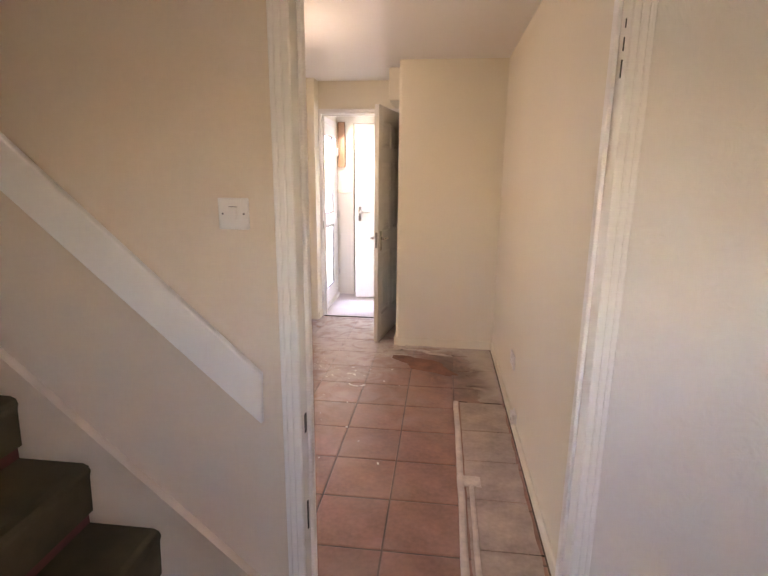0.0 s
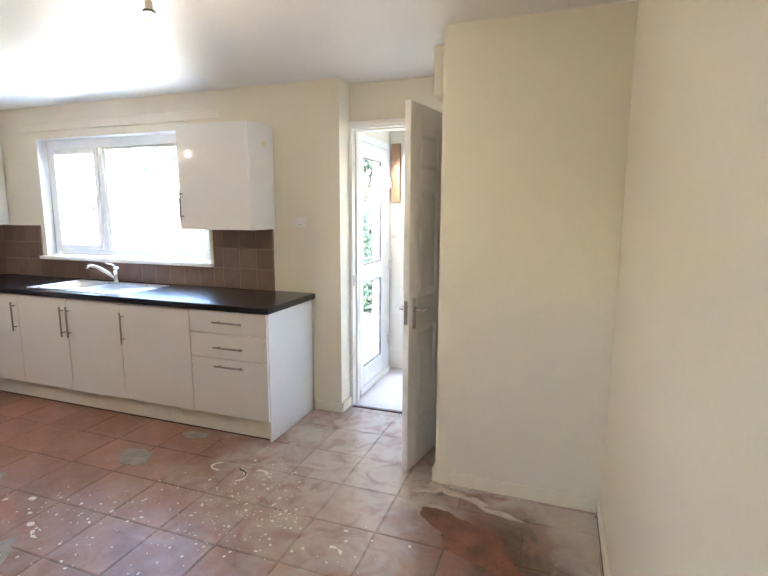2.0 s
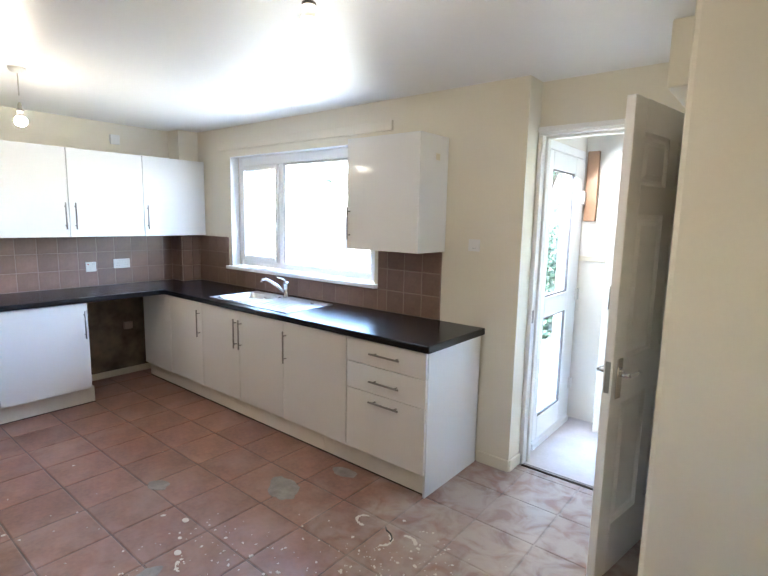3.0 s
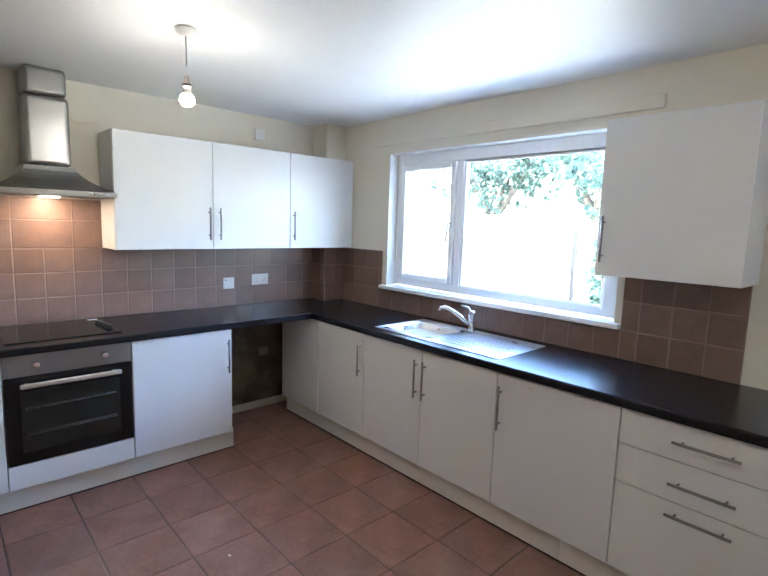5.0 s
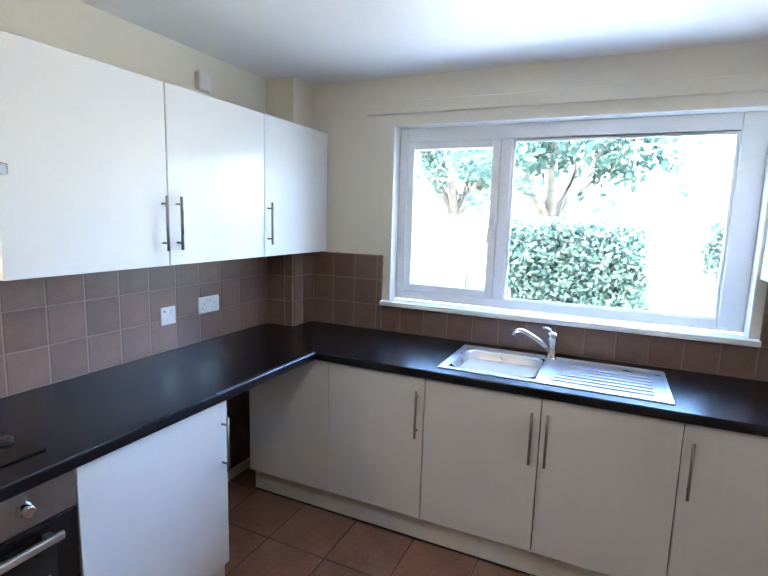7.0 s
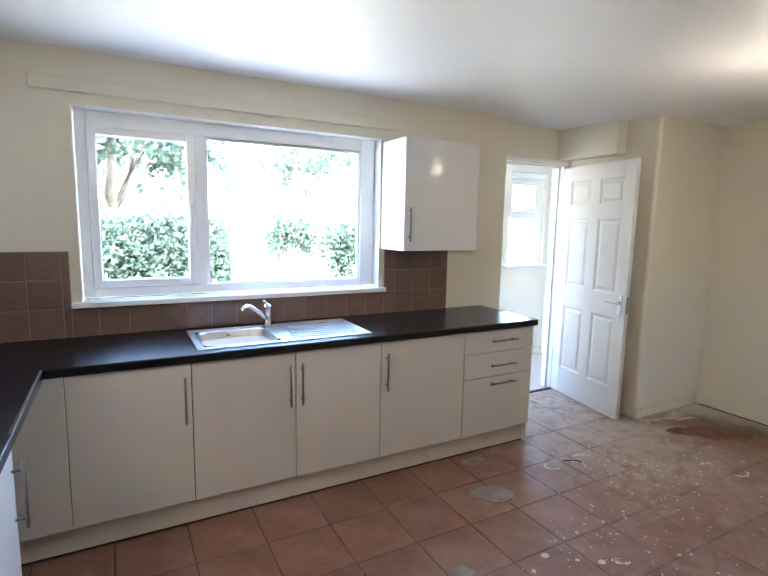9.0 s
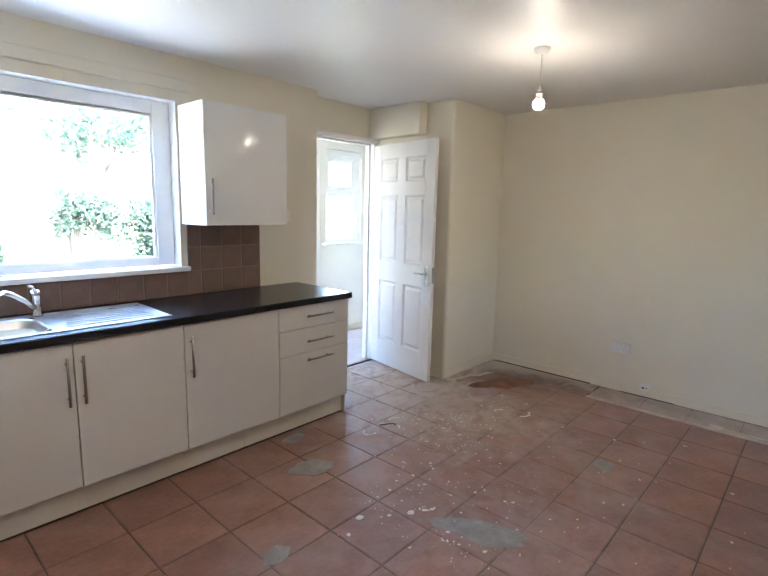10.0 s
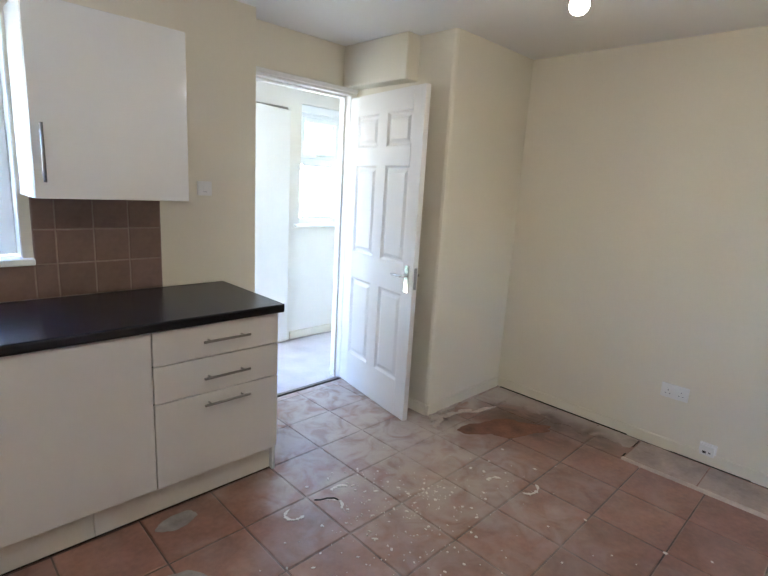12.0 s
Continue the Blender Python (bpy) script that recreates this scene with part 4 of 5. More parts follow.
# wall units
def wall_w(y0, y1, doors, label, name="wall_cabinet"):
    t = thing(name, (-4.8, (y0 + y1) / 2, 1.335), label, "cabinet", "wall units along the hob wall")
    for nm, d in zip(("side_panel", "side_panel", "bottom_panel", "top_panel", "back_panel"), ((XW + 0.001, -4.646, y0 + 0.0005, y0 + 0.016, 1.337, 2.050), (XW + 0.001, -4.646, y1 - 0.016, y1 - 0.0005, 1.337, 2.050), (XW + 0.001, -4.646, y0 + 0.016, y1 - 0.016, 1.337, 1.353), (XW + 0.001, -4.646, y0 + 0.016, y1 - 0.016, 2.034, 2.050), (XW + 0.001, XW + 0.01, y0 + 0.016, y1 - 0.016, 1.353, 2.034))):
        part(nm, boxes(d), CABB, t)
    for a, b_, h in doors:
        door_w(t, a, b_, 1.335, 2.052, -4.627, CABW, h)


wall_w(1.98, 2.582, [(1.98, 2.582, None)], "white gloss wall cabinet beside the hood")
wall_w(3.178, 4.388, [(3.178, 3.785, 3.754), (3.785, 4.388, 3.826)], "white gloss double-door wall cabinet")
t = thing("wall_cabinet", (-4.8, 4.69, 1.335), "white gloss corner wall cabinet with one door", "cabinet", "wall units along the hob wall")
part("bottom_panel", boxes((-4.93, -4.646, 4.3885, 4.790, 1.337, 1.353), (-4.73, -4.646, 4.790, 4.992, 1.337, 1.353)), CABB, t)
part("top_panel", boxes((-4.93, -4.646, 4.3885, 4.790, 2.034, 2.05), (-4.73, -4.646, 4.790, 4.992, 2.034, 2.05)), CABB, t)
part("side_panel", boxes((-4.73, -4.646, 4.976, 4.992, 1.3535, 2.0335)), CABB, t)
door_w(t, 4.388, 4.994, 1.335, 2.052, -4.627, CABW, 4.413)

t = thing("wall_cabinet", (-2.1, 4.85, 1.337), "white gloss single-door wall cabinet beside the window", "cabinet")
carcass_n(t, -2.400, -1.817, 1.335, 2.049, 4.709, 4.998, CABW)
door_n(t, -2.401, -1.814, 1.333, 2.051, 4.690, CABW, (-2.369, 1.397, -2.369, 1.612))
tb = bmesh.new()
box(tb, -1.821, -1.8135, 4.86, 4.90, 1.90, 1.94)
part("hinge_cover", tb, CARC, t)

# cooker hood
hood = thing("cooker_hood", (-4.75, 2.88, 1.64), "brushed steel chimney cooker hood with lit lamp", "cooker hood")
cb = bmesh.new()
r0 = [(-4.93, 2.588), (-4.558, 2.588), (-4.558, 3.182), (-4.93, 3.182)]
r1 = [(-4.93, 2.762), (-4.70, 2.762), (-4.70, 2.998), (-4.93, 2.998)]
prev = None
for k in range(7):
    s = k / 6
    q = 1 - (1 - s) ** 1.5
    ring = [cb.verts.new((a[0] + (c[0] - a[0]) * q, a[1] + (c[1] - a[1]) * q, 1.672 + 0.135 * s ** 1.15)) for a, c in zip(r0, r1)]
    if prev:
        for i in range(4):
            cb.faces.new((prev[i], prev[(i + 1) % 4], ring[(i + 1) % 4], ring[i]))
    else:
        cb.faces.new(ring[::-1])
    prev = ring
cb.faces.new(prev)
part("canopy", cb, STEEL, hood, "flared steel canopy")
lip = bmesh.new()
prism(lip, [(-4.93, 2.584), (-4.575, 2.580), (-4.555, 2.596), (-4.552, 2.88), (-4.555, 3.17), (-4.575, 3.186), (-4.63, 3.186), (-4.63, 3.176), (-4.93, 3.176)], "z", 1.645, 1.6715)
part("lip", lip, STEEL, hood)
part("chimney_cover", boxes((-4.93, -4.708, 2.772, 2.988, 1.808, 2.19), bev=0.026, seg=5), STEEL, hood, "polished chimney cover")
part("chimney_cover", boxes((-4.93, -4.715, 2.779, 2.981, 2.1905, CZ - 0.002), bev=0.024, seg=5), STEEL, hood, "upper chimney cover")
part("filter", boxes((-4.88, -4.60, 2.64, 3.12, 1.640, 1.6448), bev=0.001), HANDLE, hood, "grey metal grease filter")
for i in range(5):
    k = lathe(bmesh.new(), (0, 0, 0), [(0.006, 0), (0.006, 0.004), (0.004, 0.005)], 10)
    k.transform(pose(-4.5535, 3.04 + i * 0.022, 1.659, 0, 90, 0))
    part("button", k, CHROME, hood)
part("lamp_lens", boxes((-4.80, -4.74, 2.835, 2.925, 1.6372, 1.6398)), LEDG, hood, "lit warm lamp lens")


# ---- wall tiles ----
TILE_MESH = {}


def wall_tile(parent, plane, at, a0, a1, z0, z1, g=0.0019):
    """One glazed tile on the north (y) or west (x) wall, from a0 to a1 along it."""
    w, h = round(a1 - a0 - 2 * g, 4), round(z1 - z0 - 2 * g, 4)
    if w < 0.012 or h < 0.012:
        return
    key = (plane, w, h)
    if key not in TILE_MESH:
        e, d = 0.003, 0.007
        bm = bmesh.new()
        outer = [(0, 0), (w, 0), (w, h), (0, h)]
        inner = [(e, e), (w - e, e), (w - e, h - e), (e, h - e)]
        pt = (lambda u, v, k: (u, -k, v)) if plane == "y" else (lambda u, v, k: (k, u, v))
        a = [bm.verts.new(pt(u, v, 0.0)) for u, v in outer]
        b = [bm.verts.new(pt(u, v, d * 0.6)) for u, v in outer]
        c = [bm.verts.new(pt(u, v, d)) for u, v in inner]
        for p, q in ((a, b), (b, c)):
            for i in range(4):
                bm.faces.new((p[i], p[(i + 1) % 4], q[(i + 1) % 4], q[i]))
        bm.faces.new(c)
        TILE_MESH[key] = mesh_of("tile", bm, TILE)
    ob = new("tile", TILE_MESH[key])
    ob.parent = parent
    ob.location = (a0 + g, at, z0 + g) if plane == "y" else (at, a0 + g, z0 + g)


def tile_field(parent, plane, at, lo, hi, first, pitch, rows):
    cuts = [lo] + [first + k * pitch for k in range(-40, 60) if lo + 0.01 < first + k * pitch < hi - 0.01] + [hi]
    for z0, z1 in rows:
        for a0, a1 in zip(cuts, cuts[1:]):
            wall_tile(parent, plane, at, a0, a1, z0, z1)


ROWS3 = [(0.880, 1.034), (1.034, 1.186), (1.186, 1.333)]
part("grout", boxes((XW, -4.742, 4.7945, 4.7995, 0.880, 1.333), (-4.7415, -4.7370, 4.80, 4.9965, 0.880, 1.333), (-4.739, -4.236, YN - 0.0080, YN - 0.0005, 0.880, 1.333), (-4.236, -2.372, YN - 0.0080, YN - 0.0005, 0.880, 1.034), (-2.372, -1.836, YN - 0.0080, YN - 0.0005, 0.880, 1.333)), GROUT, wall_north, "pale grout bed")
part("grout", boxes((XW + 0.0005, XW + 0.0080, 1.9, 4.7965, 0.880, 1.333), (XW + 0.0005, XW + 0.0080, 2.584, 3.176, 1.333, 1.635)), GROUT, wall_west, "pale grout bed")
tile_field(wall_north, "y", YN - 0.003, -4.739, -4.236, -4.572, 0.150, ROWS3)
tile_field(wall_north, "y", YN - 0.003, -4.236, -2.372, -4.112, 0.1455, [(0.880, 1.034)])
tile_field(wall_north, "y", YN - 0.003, -2.372, -1.836, -1.986, 0.150, ROWS3)
tile_field(wall_north, "y", 4.7965, XW + 0.008, -4.742, -4.80, 0.150, ROWS3)
tile_field(wall_north, "x", -4.739, 4.80, 4.99, 4.90, 0.150, ROWS3)
tile_field(wall_west, "x", XW + 0.003, 1.9, 4.79, 2.708, 0.153, ROWS3)
tile_field(wall_west, "x", XW + 0.003, 2.584, 3.176, 2.708, 0.153 * 2, [(1.333, 1.505), (1.505, 1.635)])

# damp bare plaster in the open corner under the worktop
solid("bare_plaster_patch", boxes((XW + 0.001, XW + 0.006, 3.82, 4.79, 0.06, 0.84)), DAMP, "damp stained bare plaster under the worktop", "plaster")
solid("old_socket", boxes((XW + 0.0065, XW + 0.03, 4.28, 4.36, 0.44, 0.51), bev=0.004), GROUT, "old dirty socket box under the worktop", "socket")
solid("pipe_stub", tube(bmesh.new(), [(XW + 0.03, 4.62, 0.08), (XW + 0.03, 4.62, 0.5), (XW + 0.05, 4.66, 0.62), (XW + 0.03, 4.70, 0.70)], 0.018, 10), BLACKP, "black waste pipe under the worktop", "pipe")
skirting("baseboard_7", XW + 0.001, XW + 0.016, 3.81, 4.79, 0.06)

# ---- floor ----
floor = structure("floor", boxes((XW - 0.1, XE, YH, YD, -0.12, -0.004), (XW - 0.1, -2.9, 0.5, YH, -0.12, -0.004)), JOINT, "worn terracotta tiled floor with dusty and stained patches", "floor")
FP = 0.3185
FT_MESH = {}


def floor_tile(x0, x1, y0, y1):
    g = 0.0026
    w, h = round(x1 - x0 - 2 * g, 3), round(y1 - y0 - 2 * g, 3)
    if w < 0.02 or h < 0.02:
        return
    if (w, h) not in FT_MESH:
        e = 0.006
        bm = bmesh.new()
        rings = [[bm.verts.new((u, v, z)) for u, v in ((i, i), (w - i, i), (w - i, h - i), (i, h - i))] for i, z in ((0, -0.012), (0, -0.004), (e * 0.4, -0.0012), (e, 0.0))]
        for p, q in zip(rings, rings[1:]):
            for i in range(4):
                bm.faces.new((p[i], p[(i + 1) % 4], q[(i + 1) % 4], q[i]))
        bm.faces.new(rings[-1])
        FT_MESH[(w, h)] = mesh_of("tile", bm, TERRA)
    ob = new("tile", FT_MESH[(w, h)])
    ob.parent = floor
    ob.location = (x0 + g, y0 + g, -0.0012 * random.random())
    ob.rotation_euler = (radians(random.uniform(-0.12, 0.12)), radians(random.uniform(-0.12, 0.12)), 0)


def cuts(lo, hi, first):
    return [lo] + [first + k * FP for k in range(-30, 30) if lo + 0.02 < first + k * FP < hi - 0.02] + [hi]


gx, gy = cuts(XW, XE - 0.015, -2.172), cuts(YH - 0.02, YD - 0.034, 3.478)
for x0, x1 in zip(gx, gx[1:]):
    for y0, y1 in zip(gy, gy[1:]):
        if x1 < -1.55 and y0 > 4.7:
            continue
        floor_tile(x0, x1, y0, y1)


def blob(bm, x, y, rx, ry, z0, z1, n=28, rough=0.25, turn=0.0, seed=0.0):
    """A low flat splash with an uneven outline."""
    lo, hi = [], []
    for k in range(n):
        a = k * math.tau / n
        s = 1 + rough * 2 * noise.noise(Vector((math.cos(a) * 1.3 + seed, math.sin(a) * 1.3, seed * 1.7))) + rough * 0.6 * noise.noise(Vector((math.cos(a) * 4 + seed, math.sin(a) * 4, seed)))
        u, v = rx * s * math.cos(a), ry * s * math.sin(a)
        px, py = x + u * math.cos(turn) - v * math.sin(turn), y + u * math.sin(turn) + v * math.cos(turn)
        lo.append(bm.verts.new((px, py, z0)))
        hi.append(bm.verts.new((x + (px - x) * 0.97, y + (py - y) * 0.97, z1)))
    for k in range(n):
        bm.faces.new((lo[k], lo[(k + 1) % n], hi[(k + 1) % n], hi[k]))
    bm.faces.new(hi)


for i, (x, y, rx, ry, turn) in enumerate([(-2.19, 3.97, 0.135, 0.085, -0.5), (-2.02, 2.99, 0.21, 0.085, -1.2), (-2.755, 3.52, 0.07, 0.05, 0.4), (-0.98, 2.78, 0.075, 0.05, 0.2), (-2.05, 4.33, 0.09, 0.05, 0.1)]):
    bm = bmesh.new()
    blob(bm, x, y, rx, ry, -0.002, 0.0012, n=48, rough=0.24 if i == 1 else 0.14, turn=turn, seed=3.1 * i + 1)
    if i == 1:
        blob(bm, x + 0.06, y - 0.10, 0.10, 0.06, -0.002, 0.0010, n=40, rough=0.3, turn=-0.9, seed=23.0)
    solid("cement_patch", bm, CEMENT, "thin grey cement smear on the floor tiles", "cement patch", "cement smears on the floor")
sp = bmesh.new()
rnd = random.Random(7)
for cx, cy, s, n in ((-1.45, 3.75, 0.28, 90), (-1.10, 3.76, 0.16, 70), (-1.3, 3.5, 0.25, 50), (-2.0, 3.4, 0.30, 60), (-2.15, 3.05, 0.25, 50), (-0.8, 3.6, 0.35, 40), (-1.7, 2.9, 0.45, 40), (-1.0, 2.6, 0.5, 30), (-1.25, 4.0, 0.2, 40), (-2.9, 3.0, 0.4, 14)):
    for k in range(n):
        x, y = rnd.gauss(cx, s * 0.6), rnd.gauss(cy, s * 0.6)
        r = 0.0022 + 0.006 * rnd.random() ** 3.5
        blob(sp, x, y, r * rnd.uniform(0.8, 1.7), r, -0.002, 0.0005 + 0.0009 * rnd.random(), n=9, rough=0.3, turn=rnd.uniform(0, 3), seed=k * 0.7)
for x, y, r in ((-2.33, 3.45, 0.017), (-2.13, 3.30, 0.016), (-2.22, 3.36, 0.009)):
    blob(sp, x, y, r * 1.2, r, -0.002, 0.0012, n=12, rough=0.15, seed=x)
for cx, cy, r, a0, a1 in ((-1.64, 4.05, 0.048, 110, 300), (-1.49, 3.99, 0.06, -70, 80), (-0.63, 3.47, 0.06, 200, 330), (-2.02, 3.28, 0.05, 200, 280), (-1.38, 4.05, 0.05, 20, 140), (-0.72, 3.60, 0.05, 10, 120)):
    for a in range(a0, a1, 9):
        if rnd.random() < 0.3:
            continue
        blob(sp, cx + r * math.cos(radians(a)), cy + r * 0.8 * math.sin(radians(a)), 0.011 * rnd.uniform(0.6, 1.3), 0.003 + 0.009 * rnd.random() ** 1.5, -0.002, 0.0006 + 0.0009 * rnd.random(), n=8, turn=radians(a + 90), seed=a)
solid("paint_splashes", sp, PAINTW, "white paint drips and smears across the floor tiles", "paint splashes", kind="stuff")

wr = tube(bmesh.new(), [(-1.52, 4.07, 0.004), (-1.50, 4.05, 0.006), (-1.47, 4.045, 0.004), (-1.44, 4.02, 0.005), (-1.435, 4.0, 0.004)], 0.0035, 6)
bp = bmesh.new()
blob(bp, -0.19, 3.91, 0.26, 0.115, -0.002, 0.0010, n=80, rough=0.30, turn=-0.62, seed=77.0)
solid("bare_clay_patch", bp, BAREP, "bare dark red clay patch where skim has lifted", "bare patch")
solid("wire_offcut", wr, BLACKP, "short black wire offcut lying on the tiles", "wire offcut")

# filled cable channel along the bare wall
ch = thing("floor_channel", (0.05, 2.5, 0), "pale dusty filled channel running along the tiles", "floor channel")
def ridge(x0, x1, y0, y1, h):
    bm = bmesh.new()
    n = 14
    prof = [(-0.5, -0.003), (-0.42, 0.7), (-0.2, 1.0), (0.2, 0.95), (0.42, 0.7), (0.5, -0.003)]
    rows = []
    for k in range(n + 1):
        y = y0 + (y1 - y0) * k / n
        wob = 0.004 * noise.noise(Vector((y * 5, x0 * 9, 0)))
        c, w = (x0 + x1) / 2 + wob, (x1 - x0) * (1 + 0.12 * noise.noise(Vector((y * 7, 3, 0))))
        rows.append([bm.verts.new((c + u * w, y, v * h if v > 0 else v)) for u, v in prof])
    for a, b in zip(rows, rows[1:]):
        for i in range(len(prof) - 1):
            f = bm.faces.new((a[i], a[i + 1], b[i + 1], b[i]))
            f.smooth = True
    bm.faces.new(rows[0])
    bm.faces.new(rows[-1][::-1])
    return bm
for y0, y1 in ((1.68, 1.93), (1.935, 2.25), (2.256, 2.57), (2.576, 2.885), (2.892, 3.255)):
    bm = bmesh.new()
    n = 10
    lo = [(0.094 + 0.006 * noise.noise(Vector((y0 + (y1 - y0) * k / n * 9, 1, 0))), y0 + (y1 - y0) * k / n) for k in range(n + 1)]
    hi = [(0.370 + 0.016 * noise.noise(Vector((y0 + (y1 - y0) * k / n * 6, 5, 0))), y0 + (y1 - y0) * k / n) for k in range(n, -1, -1)]
    prism(bm, hi + lo, "z", -0.003, 0.0022)
    part("screed", bm, SCREED, ch, "dusty pinkish grey screed")
for y0, y1, w in ((3.275, 3.52, 0.14), (3.525, 3.81, 0.20), (3.816, 4.12, 0.17), (4.125, 4.285, 0.30)):
    bm = bmesh.new()
    n = 14
    ys_ = [y0 + (y1 - y0) * k / n for k in range(n + 1)]
    prism(bm, [(0.376, y) for y in ys_[::-1]] + [(0.365 - w + 0.09 * noise.noise(Vector((y * 7, 2, 0))) + 0.03 * noise.noise(Vector((y * 25, 8, 0))), y) for y in ys_], "z", -0.003, 0.0018)
    part("screed", bm, SCREED, ch, "worn pale screed")
part("pipe_cover", ridge(0.052, 0.086, 1.68, 3.262, 0.009), DUST, ch)
part("pipe_cover", ridge(0.106, 0.132, 1.68, 2.36, 0.007), DUST, ch)
part("screed_heap", ridge(0.05, 0.175, 2.345, 2.43, 0.005), DUST, ch)
rb = bmesh.new()
for i, (x, y, rx, ry, turn) in enumerate([(-0.34, 4.24, 0.10, 0.022, -0.15), (-0.18, 4.20, 0.07, 0.018, -0.35), (-0.25, 4.29, 0.12, 0.02, 0.0), (-0.42, 4.26, 0.05, 0.03, 0.6)]):
    blob(rb, x, y, rx, ry, -0.002, 0.004 + 0.002 * i, n=30, rough=0.4, turn=turn, seed=9.3 + i)
for i, (x, y, rx, ry, turn) in enumerate([(-0.05, 4.13, 0.09, 0.014, -0.2), (-0.46, 4.20, 0.06, 0.02, 0.4), (0.02, 4.30, 0.12, 0.015, 0.05)]):
    blob(rb, x, y, rx, ry, -0.002, 0.005, n=30, rough=0.5, turn=turn, seed=31.3 + i)
solid("plaster_crumbs", rb, DUST, "broken plaster skim lifting along the wall foot", "plaster debris")
ck = bmesh.new()
for x0, x1, y0, y1 in ((0.360, 0.367, 3.3, 4.27), (0.31, 0.385, 4.267, 4.274), (0.09, 0.365, 3.263, 3.270), (0.30, 0.307, 2.2, 3.2), (0.351, 0.357, 2.4, 3.15), (0.325, 0.386, 1.93, 1.936)):
    m = max(1, int(max(x1 - x0, y1 - y0) / 0.05))
    for k in range(m):
        if rnd.random() < 0.3:
            continue
        a, c = k / m, (k + 0.95) / m
        if x1 - x0 > y1 - y0:
            box(ck, x0 + (x1 - x0) * a, x0 + (x1 - x0) * c, y0, y1 + 0.003 * rnd.random(), -0.002, 0.0008)
        else:
            box(ck, x0, x1 + 0.004 * rnd.random(), y0 + (y1 - y0) * a, y0 + (y1 - y0) * c, -0.002, 0.0008)
solid("floor_cracks", ck, CRACKSHADE, "broken dark cracks in the floor along the bare wall", "cracks", kind="stuff")

# ---- garden ----
GRASS = mat("pale_dry_lawn", (0.27, 0.26, 0.17), 0.9, vary=0.4, scale=2, bump=0.5, bump_scale=40)
PAVE = mat("pale_paving", (0.50, 0.49, 0.46), 0.8, vary=0.15, scale=2)
FENCE = mat("weathered_fence", (0.13, 0.115, 0.10), 0.8, vary=0.25, scale=3, obrand=0.15)
LEAFM = mat("green_leaves", (0.068, 0.102, 0.078), 0.6, vary=0.35, scale=1.2, fine=30, spec=0.2)
ln, ll = LEAFM.node_tree.nodes, LEAFM.node_tree.links      # thin leaves let light through
thru, lmix = ln.new("ShaderNodeBsdfTranslucent"), ln.new("ShaderNodeMixShader")
ll.new(ln["Principled BSDF"].inputs["Base Color"].links[0].from_socket, thru.inputs["Color"])
ll.new(ln["Principled BSDF"].outputs["BSDF"], lmix.inputs[1])
ll.new(thru.outputs["BSDF"], lmix.inputs[2])
ll.new(lmix.outputs["Shader"], ln["Material Output"].inputs["Surface"])
BARK = mat("grey_bark", (0.17, 0.145, 0.12), 0.9, vary=0.3, scale=6, bump=0.5)
ROOFT = mat("grey_roof_felt", (0.13, 0.12, 0.12), 0.8, vary=0.2)
REDFELT = mat("red_brown_felt", (0.16, 0.06, 0.04), 0.85, vary=0.2)
BRICK = mat("pale_brick", (0.40, 0.27, 0.20), 0.8, vary=0.2, scale=5)
structure("ground", boxes((-300, 300, 5.28, 400, -0.6, -0.15), (-300, -5.2, -300, 5.28, -0.6, -0.15), (1.25, 300, -300, 5.28, -0.6, -0.15), (-5.2, 1.25, -300, -0.8, -0.6, -0.15)), GRASS, "sunlit pale garden ground", "ground")
structure("pavement", boxes((-7, -1.5, 5.285, 7.6, -0.155, -0.13)), PAVE, "pale paved patio outside the window", "pavement")


def leaves(bm, place, r, n, rnd, size=0.06, squash=1.0):
    for k in range(n):
        d = Vector((rnd.gauss(0, 1), rnd.gauss(0, 1), rnd.gauss(0, 1)))
        d = d.normalized() * r * rnd.uniform(0.55, 1.05)
        d.z *= squash
        c = Vector(place) + d
        a = Vector((rnd.gauss(0, 1), rnd.gauss(0, 1), rnd.gauss(0, 1))).normalized()
        b = a.cross(Vector((rnd.gauss(0, 1), rnd.gauss(0, 1), rnd.gauss(0, 1)))).normalized()
        s = size * rnd.uniform(0.6, 1.3)
        vs = [bm.verts.new(c + p) for p in (a * s, b * s * 0.5, -a * s, -b * s * 0.5)]
        bm.faces.new(vs)


rg = random.Random(3)
hedge = bmesh.new()
for i in range(2600):
    x, z = rg.uniform(-4.45, -2.65), rg.uniform(-0.15, 1.52)
    leaves(hedge, (x, 9.2 + rg.uniform(-0.15, 0.15), z + 0.1 * noise.noise(Vector((x, 0, 0)))), 0.12, 5, rg, 0.042)
for i in range(960):
    x = rg.uniform(-1.95, 1.2)
    z = rg.uniform(0.95 + 0.45 * noise.noise(Vector((x * 1.5, 0, 4))), 1.55)
    leaves(hedge, (x, 9.5 + rg.uniform(-0.15, 0.15), z), 0.12, 5, rg, 0.042)
for i in range(420):                      # ivy column at the end of the gap
    leaves(hedge, (rg.uniform(-0.95, -0.45), 9.45 + rg.uniform(-0.12, 0.12), rg.uniform(-0.1, 1.3)), 0.12, 5, rg, 0.042)
solid("hedge", hedge, LEAFM, "dense ivy hedge along the garden boundary", "hedge", kind="stuff")
fence = thing("fence", (0, 9.7, 0), "weathered pale close-boarded garden fence", "fence")
fb = mesh_of("board", boxes((0, 0.143, 0, 0.02, 0, 1.78), bev=0.004), FENCE)
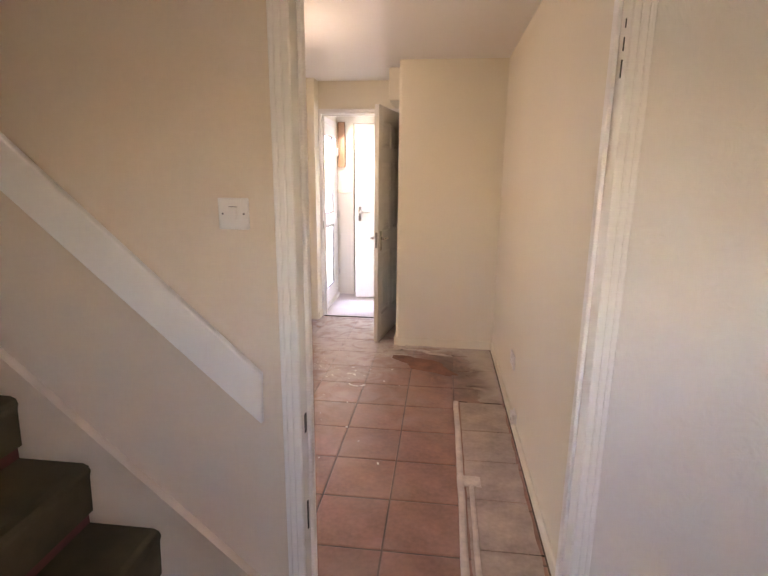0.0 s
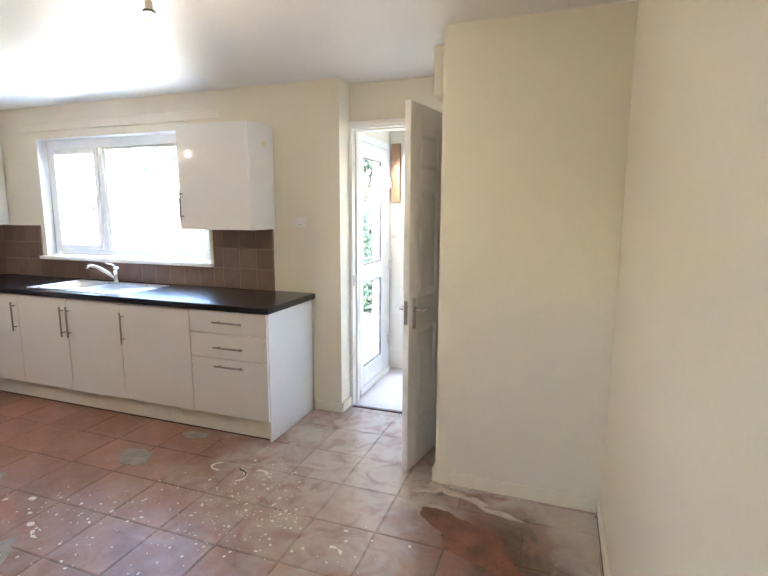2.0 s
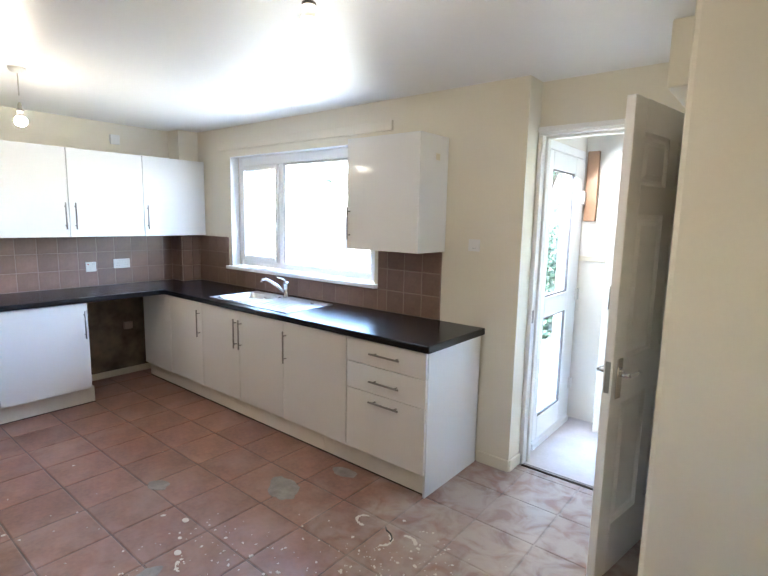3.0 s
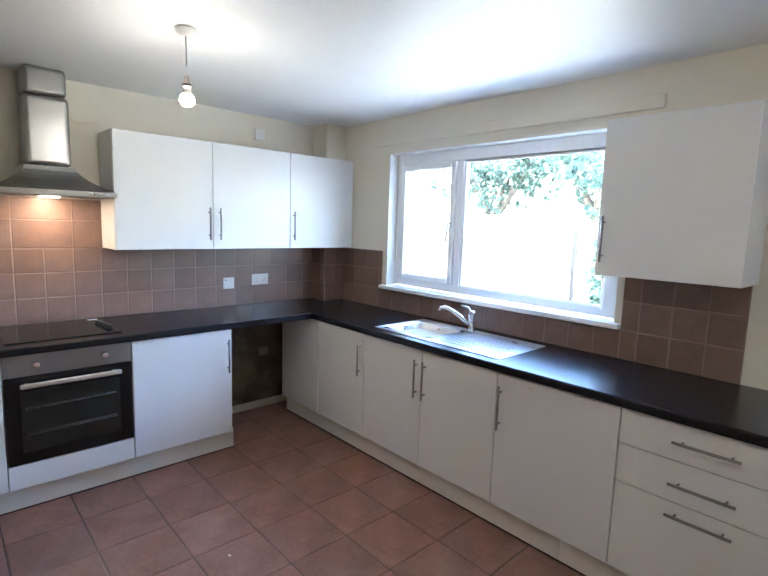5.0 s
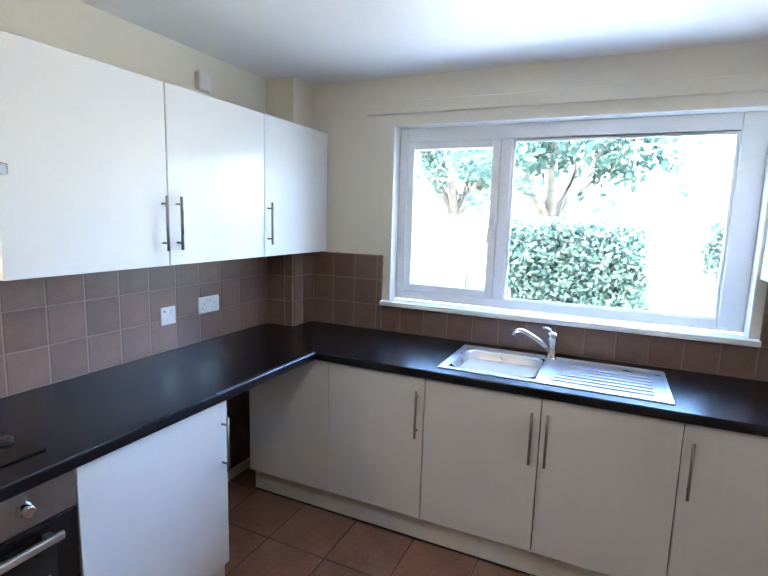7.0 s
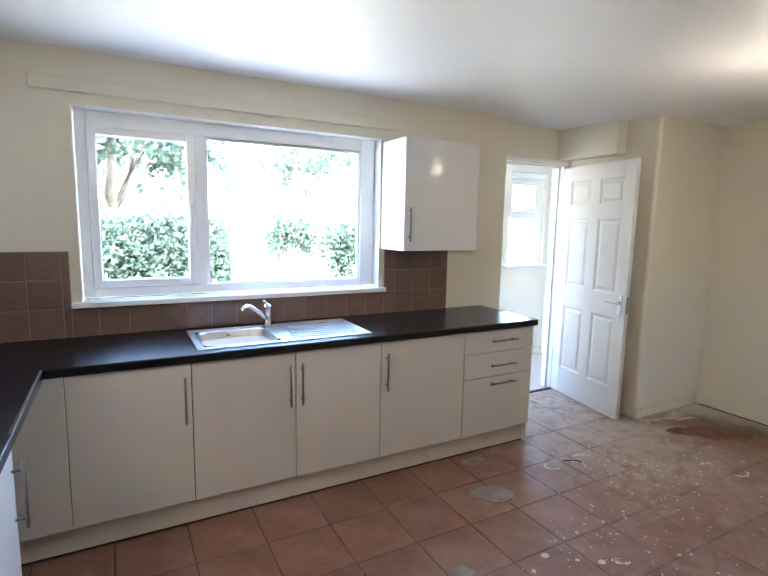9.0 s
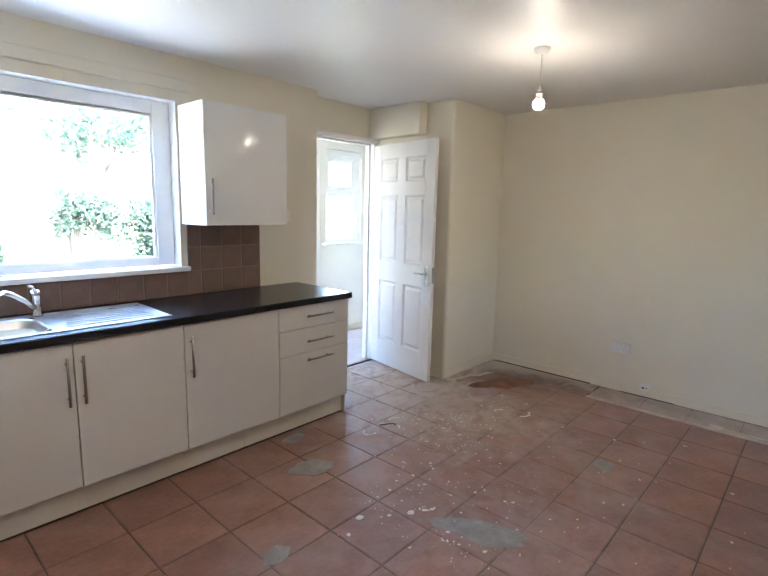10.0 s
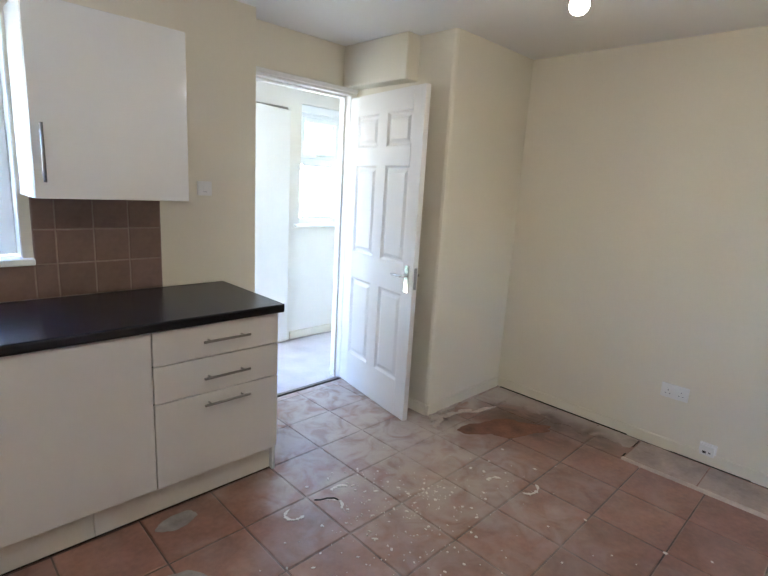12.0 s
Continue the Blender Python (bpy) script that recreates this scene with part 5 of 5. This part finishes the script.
for i in range(52):
    ob = new("board", fb)
    ob.parent = fence
    ob.matrix_parent_inverse = base_of(fence).inverted()
    ob.location = (-9.5 + i * 0.15, 9.75, -0.15)
for i in range(6):
    part("post", boxes((-9.5 + i * 2.2, -9.4 + i * 2.2, 9.65, 9.745, -0.15, 1.55), bev=0.005), FENCE, fence)


def tree(x, y, h, r, seed, n):
    rnd_ = random.Random(seed)
    t = thing("tree", (x, y, -0.15), "leafy garden tree behind the hedge", "tree", "garden trees")
    tr = bmesh.new()
    fork = h * 0.38
    tube(tr, [(x, y, -0.15), (x + 0.08, y, fork * 0.6), (x, y + 0.05, fork)], 0.22, 10, 0.17)
    cr = bmesh.new()
    for i in range(9):
        a = i * 2.4
        tip = Vector((x + r * math.cos(a) * rnd_.uniform(0.4, 0.9), y + r * math.sin(a) * rnd_.uniform(0.4, 0.9), h * rnd_.uniform(0.6, 0.95)))
        mid = Vector((x, y, fork)).lerp(tip, 0.5) + Vector((0, 0, 0.25))
        tube(tr, [(x, y, fork - 0.1), mid, tip], 0.11, 7, 0.02)
        for k in range(n):
            c = mid.lerp(tip, rnd_.uniform(0.1, 1.15)) + Vector((rnd_.gauss(0, 0.4), rnd_.gauss(0, 0.4), rnd_.gauss(0, 0.35)))
            leaves(cr, c, rnd_.uniform(0.2, 0.45), 26, rnd_, 0.085, 0.7)
    part("trunk", tr, BARK, t, "forked grey trunk and limbs")
    part("crown", cr, LEAFM, t, "loose crown of small leaves")


tree(-4.1, 12.2, 4.1, 2.1, 5, 24)
solid("garden_post", boxes((-1.72, -1.63, 9.60, 9.69, -0.15, 1.30), bev=0.008), FENCE, "weathered square post standing in the hedge gap", "post")
tree(-6.6, 14.2, 4.5, 2.4, 8, 24)
tree(-9.4, 13.6, 4.3, 2.0, 11, 16)
tree(0.7, 16.0, 5.0, 1.5, 15, 9)
shed = thing("garden_shed", (-7.8, 11.8, -0.15), "low timber shed with a shallow felt roof", "shed")
part("wall", boxes((-9.0, -6.6, 11.0, 12.6, -0.15, 1.449), bev=0.01), FENCE, shed)
rf = bmesh.new()
prism(rf, [(-9.2, 1.45), (-7.8, 1.82), (-6.4, 1.45)], "y", 10.85, 12.75)
part("roof", rf, REDFELT, shed, "reddish brown felt roof")
house = thing("house", (6.5, 30, -0.15), "distant pale house beyond the garden fence", "house")
part("wall", boxes((2.0, 11.0, 28.0, 35.0, -0.15, 4.6)), BRICK, house)
rf = bmesh.new()
prism(rf, [(1.6, 4.6), (6.5, 7.4), (11.4, 4.6)], "y", 27.7, 35.3)
part("roof", rf, ROOFT, house)
for i in range(3):
    wd = part("window", boxes((3.0 + i * 2.8, 4.4 + i * 2.8, 27.96, 28.02, 2.4, 3.6), bev=0.02), UPVC, house)
    part("pane", boxes((3.12 + i * 2.8, 4.28 + i * 2.8, 27.94, 27.958, 2.52, 3.48)), BLACKG, wd)
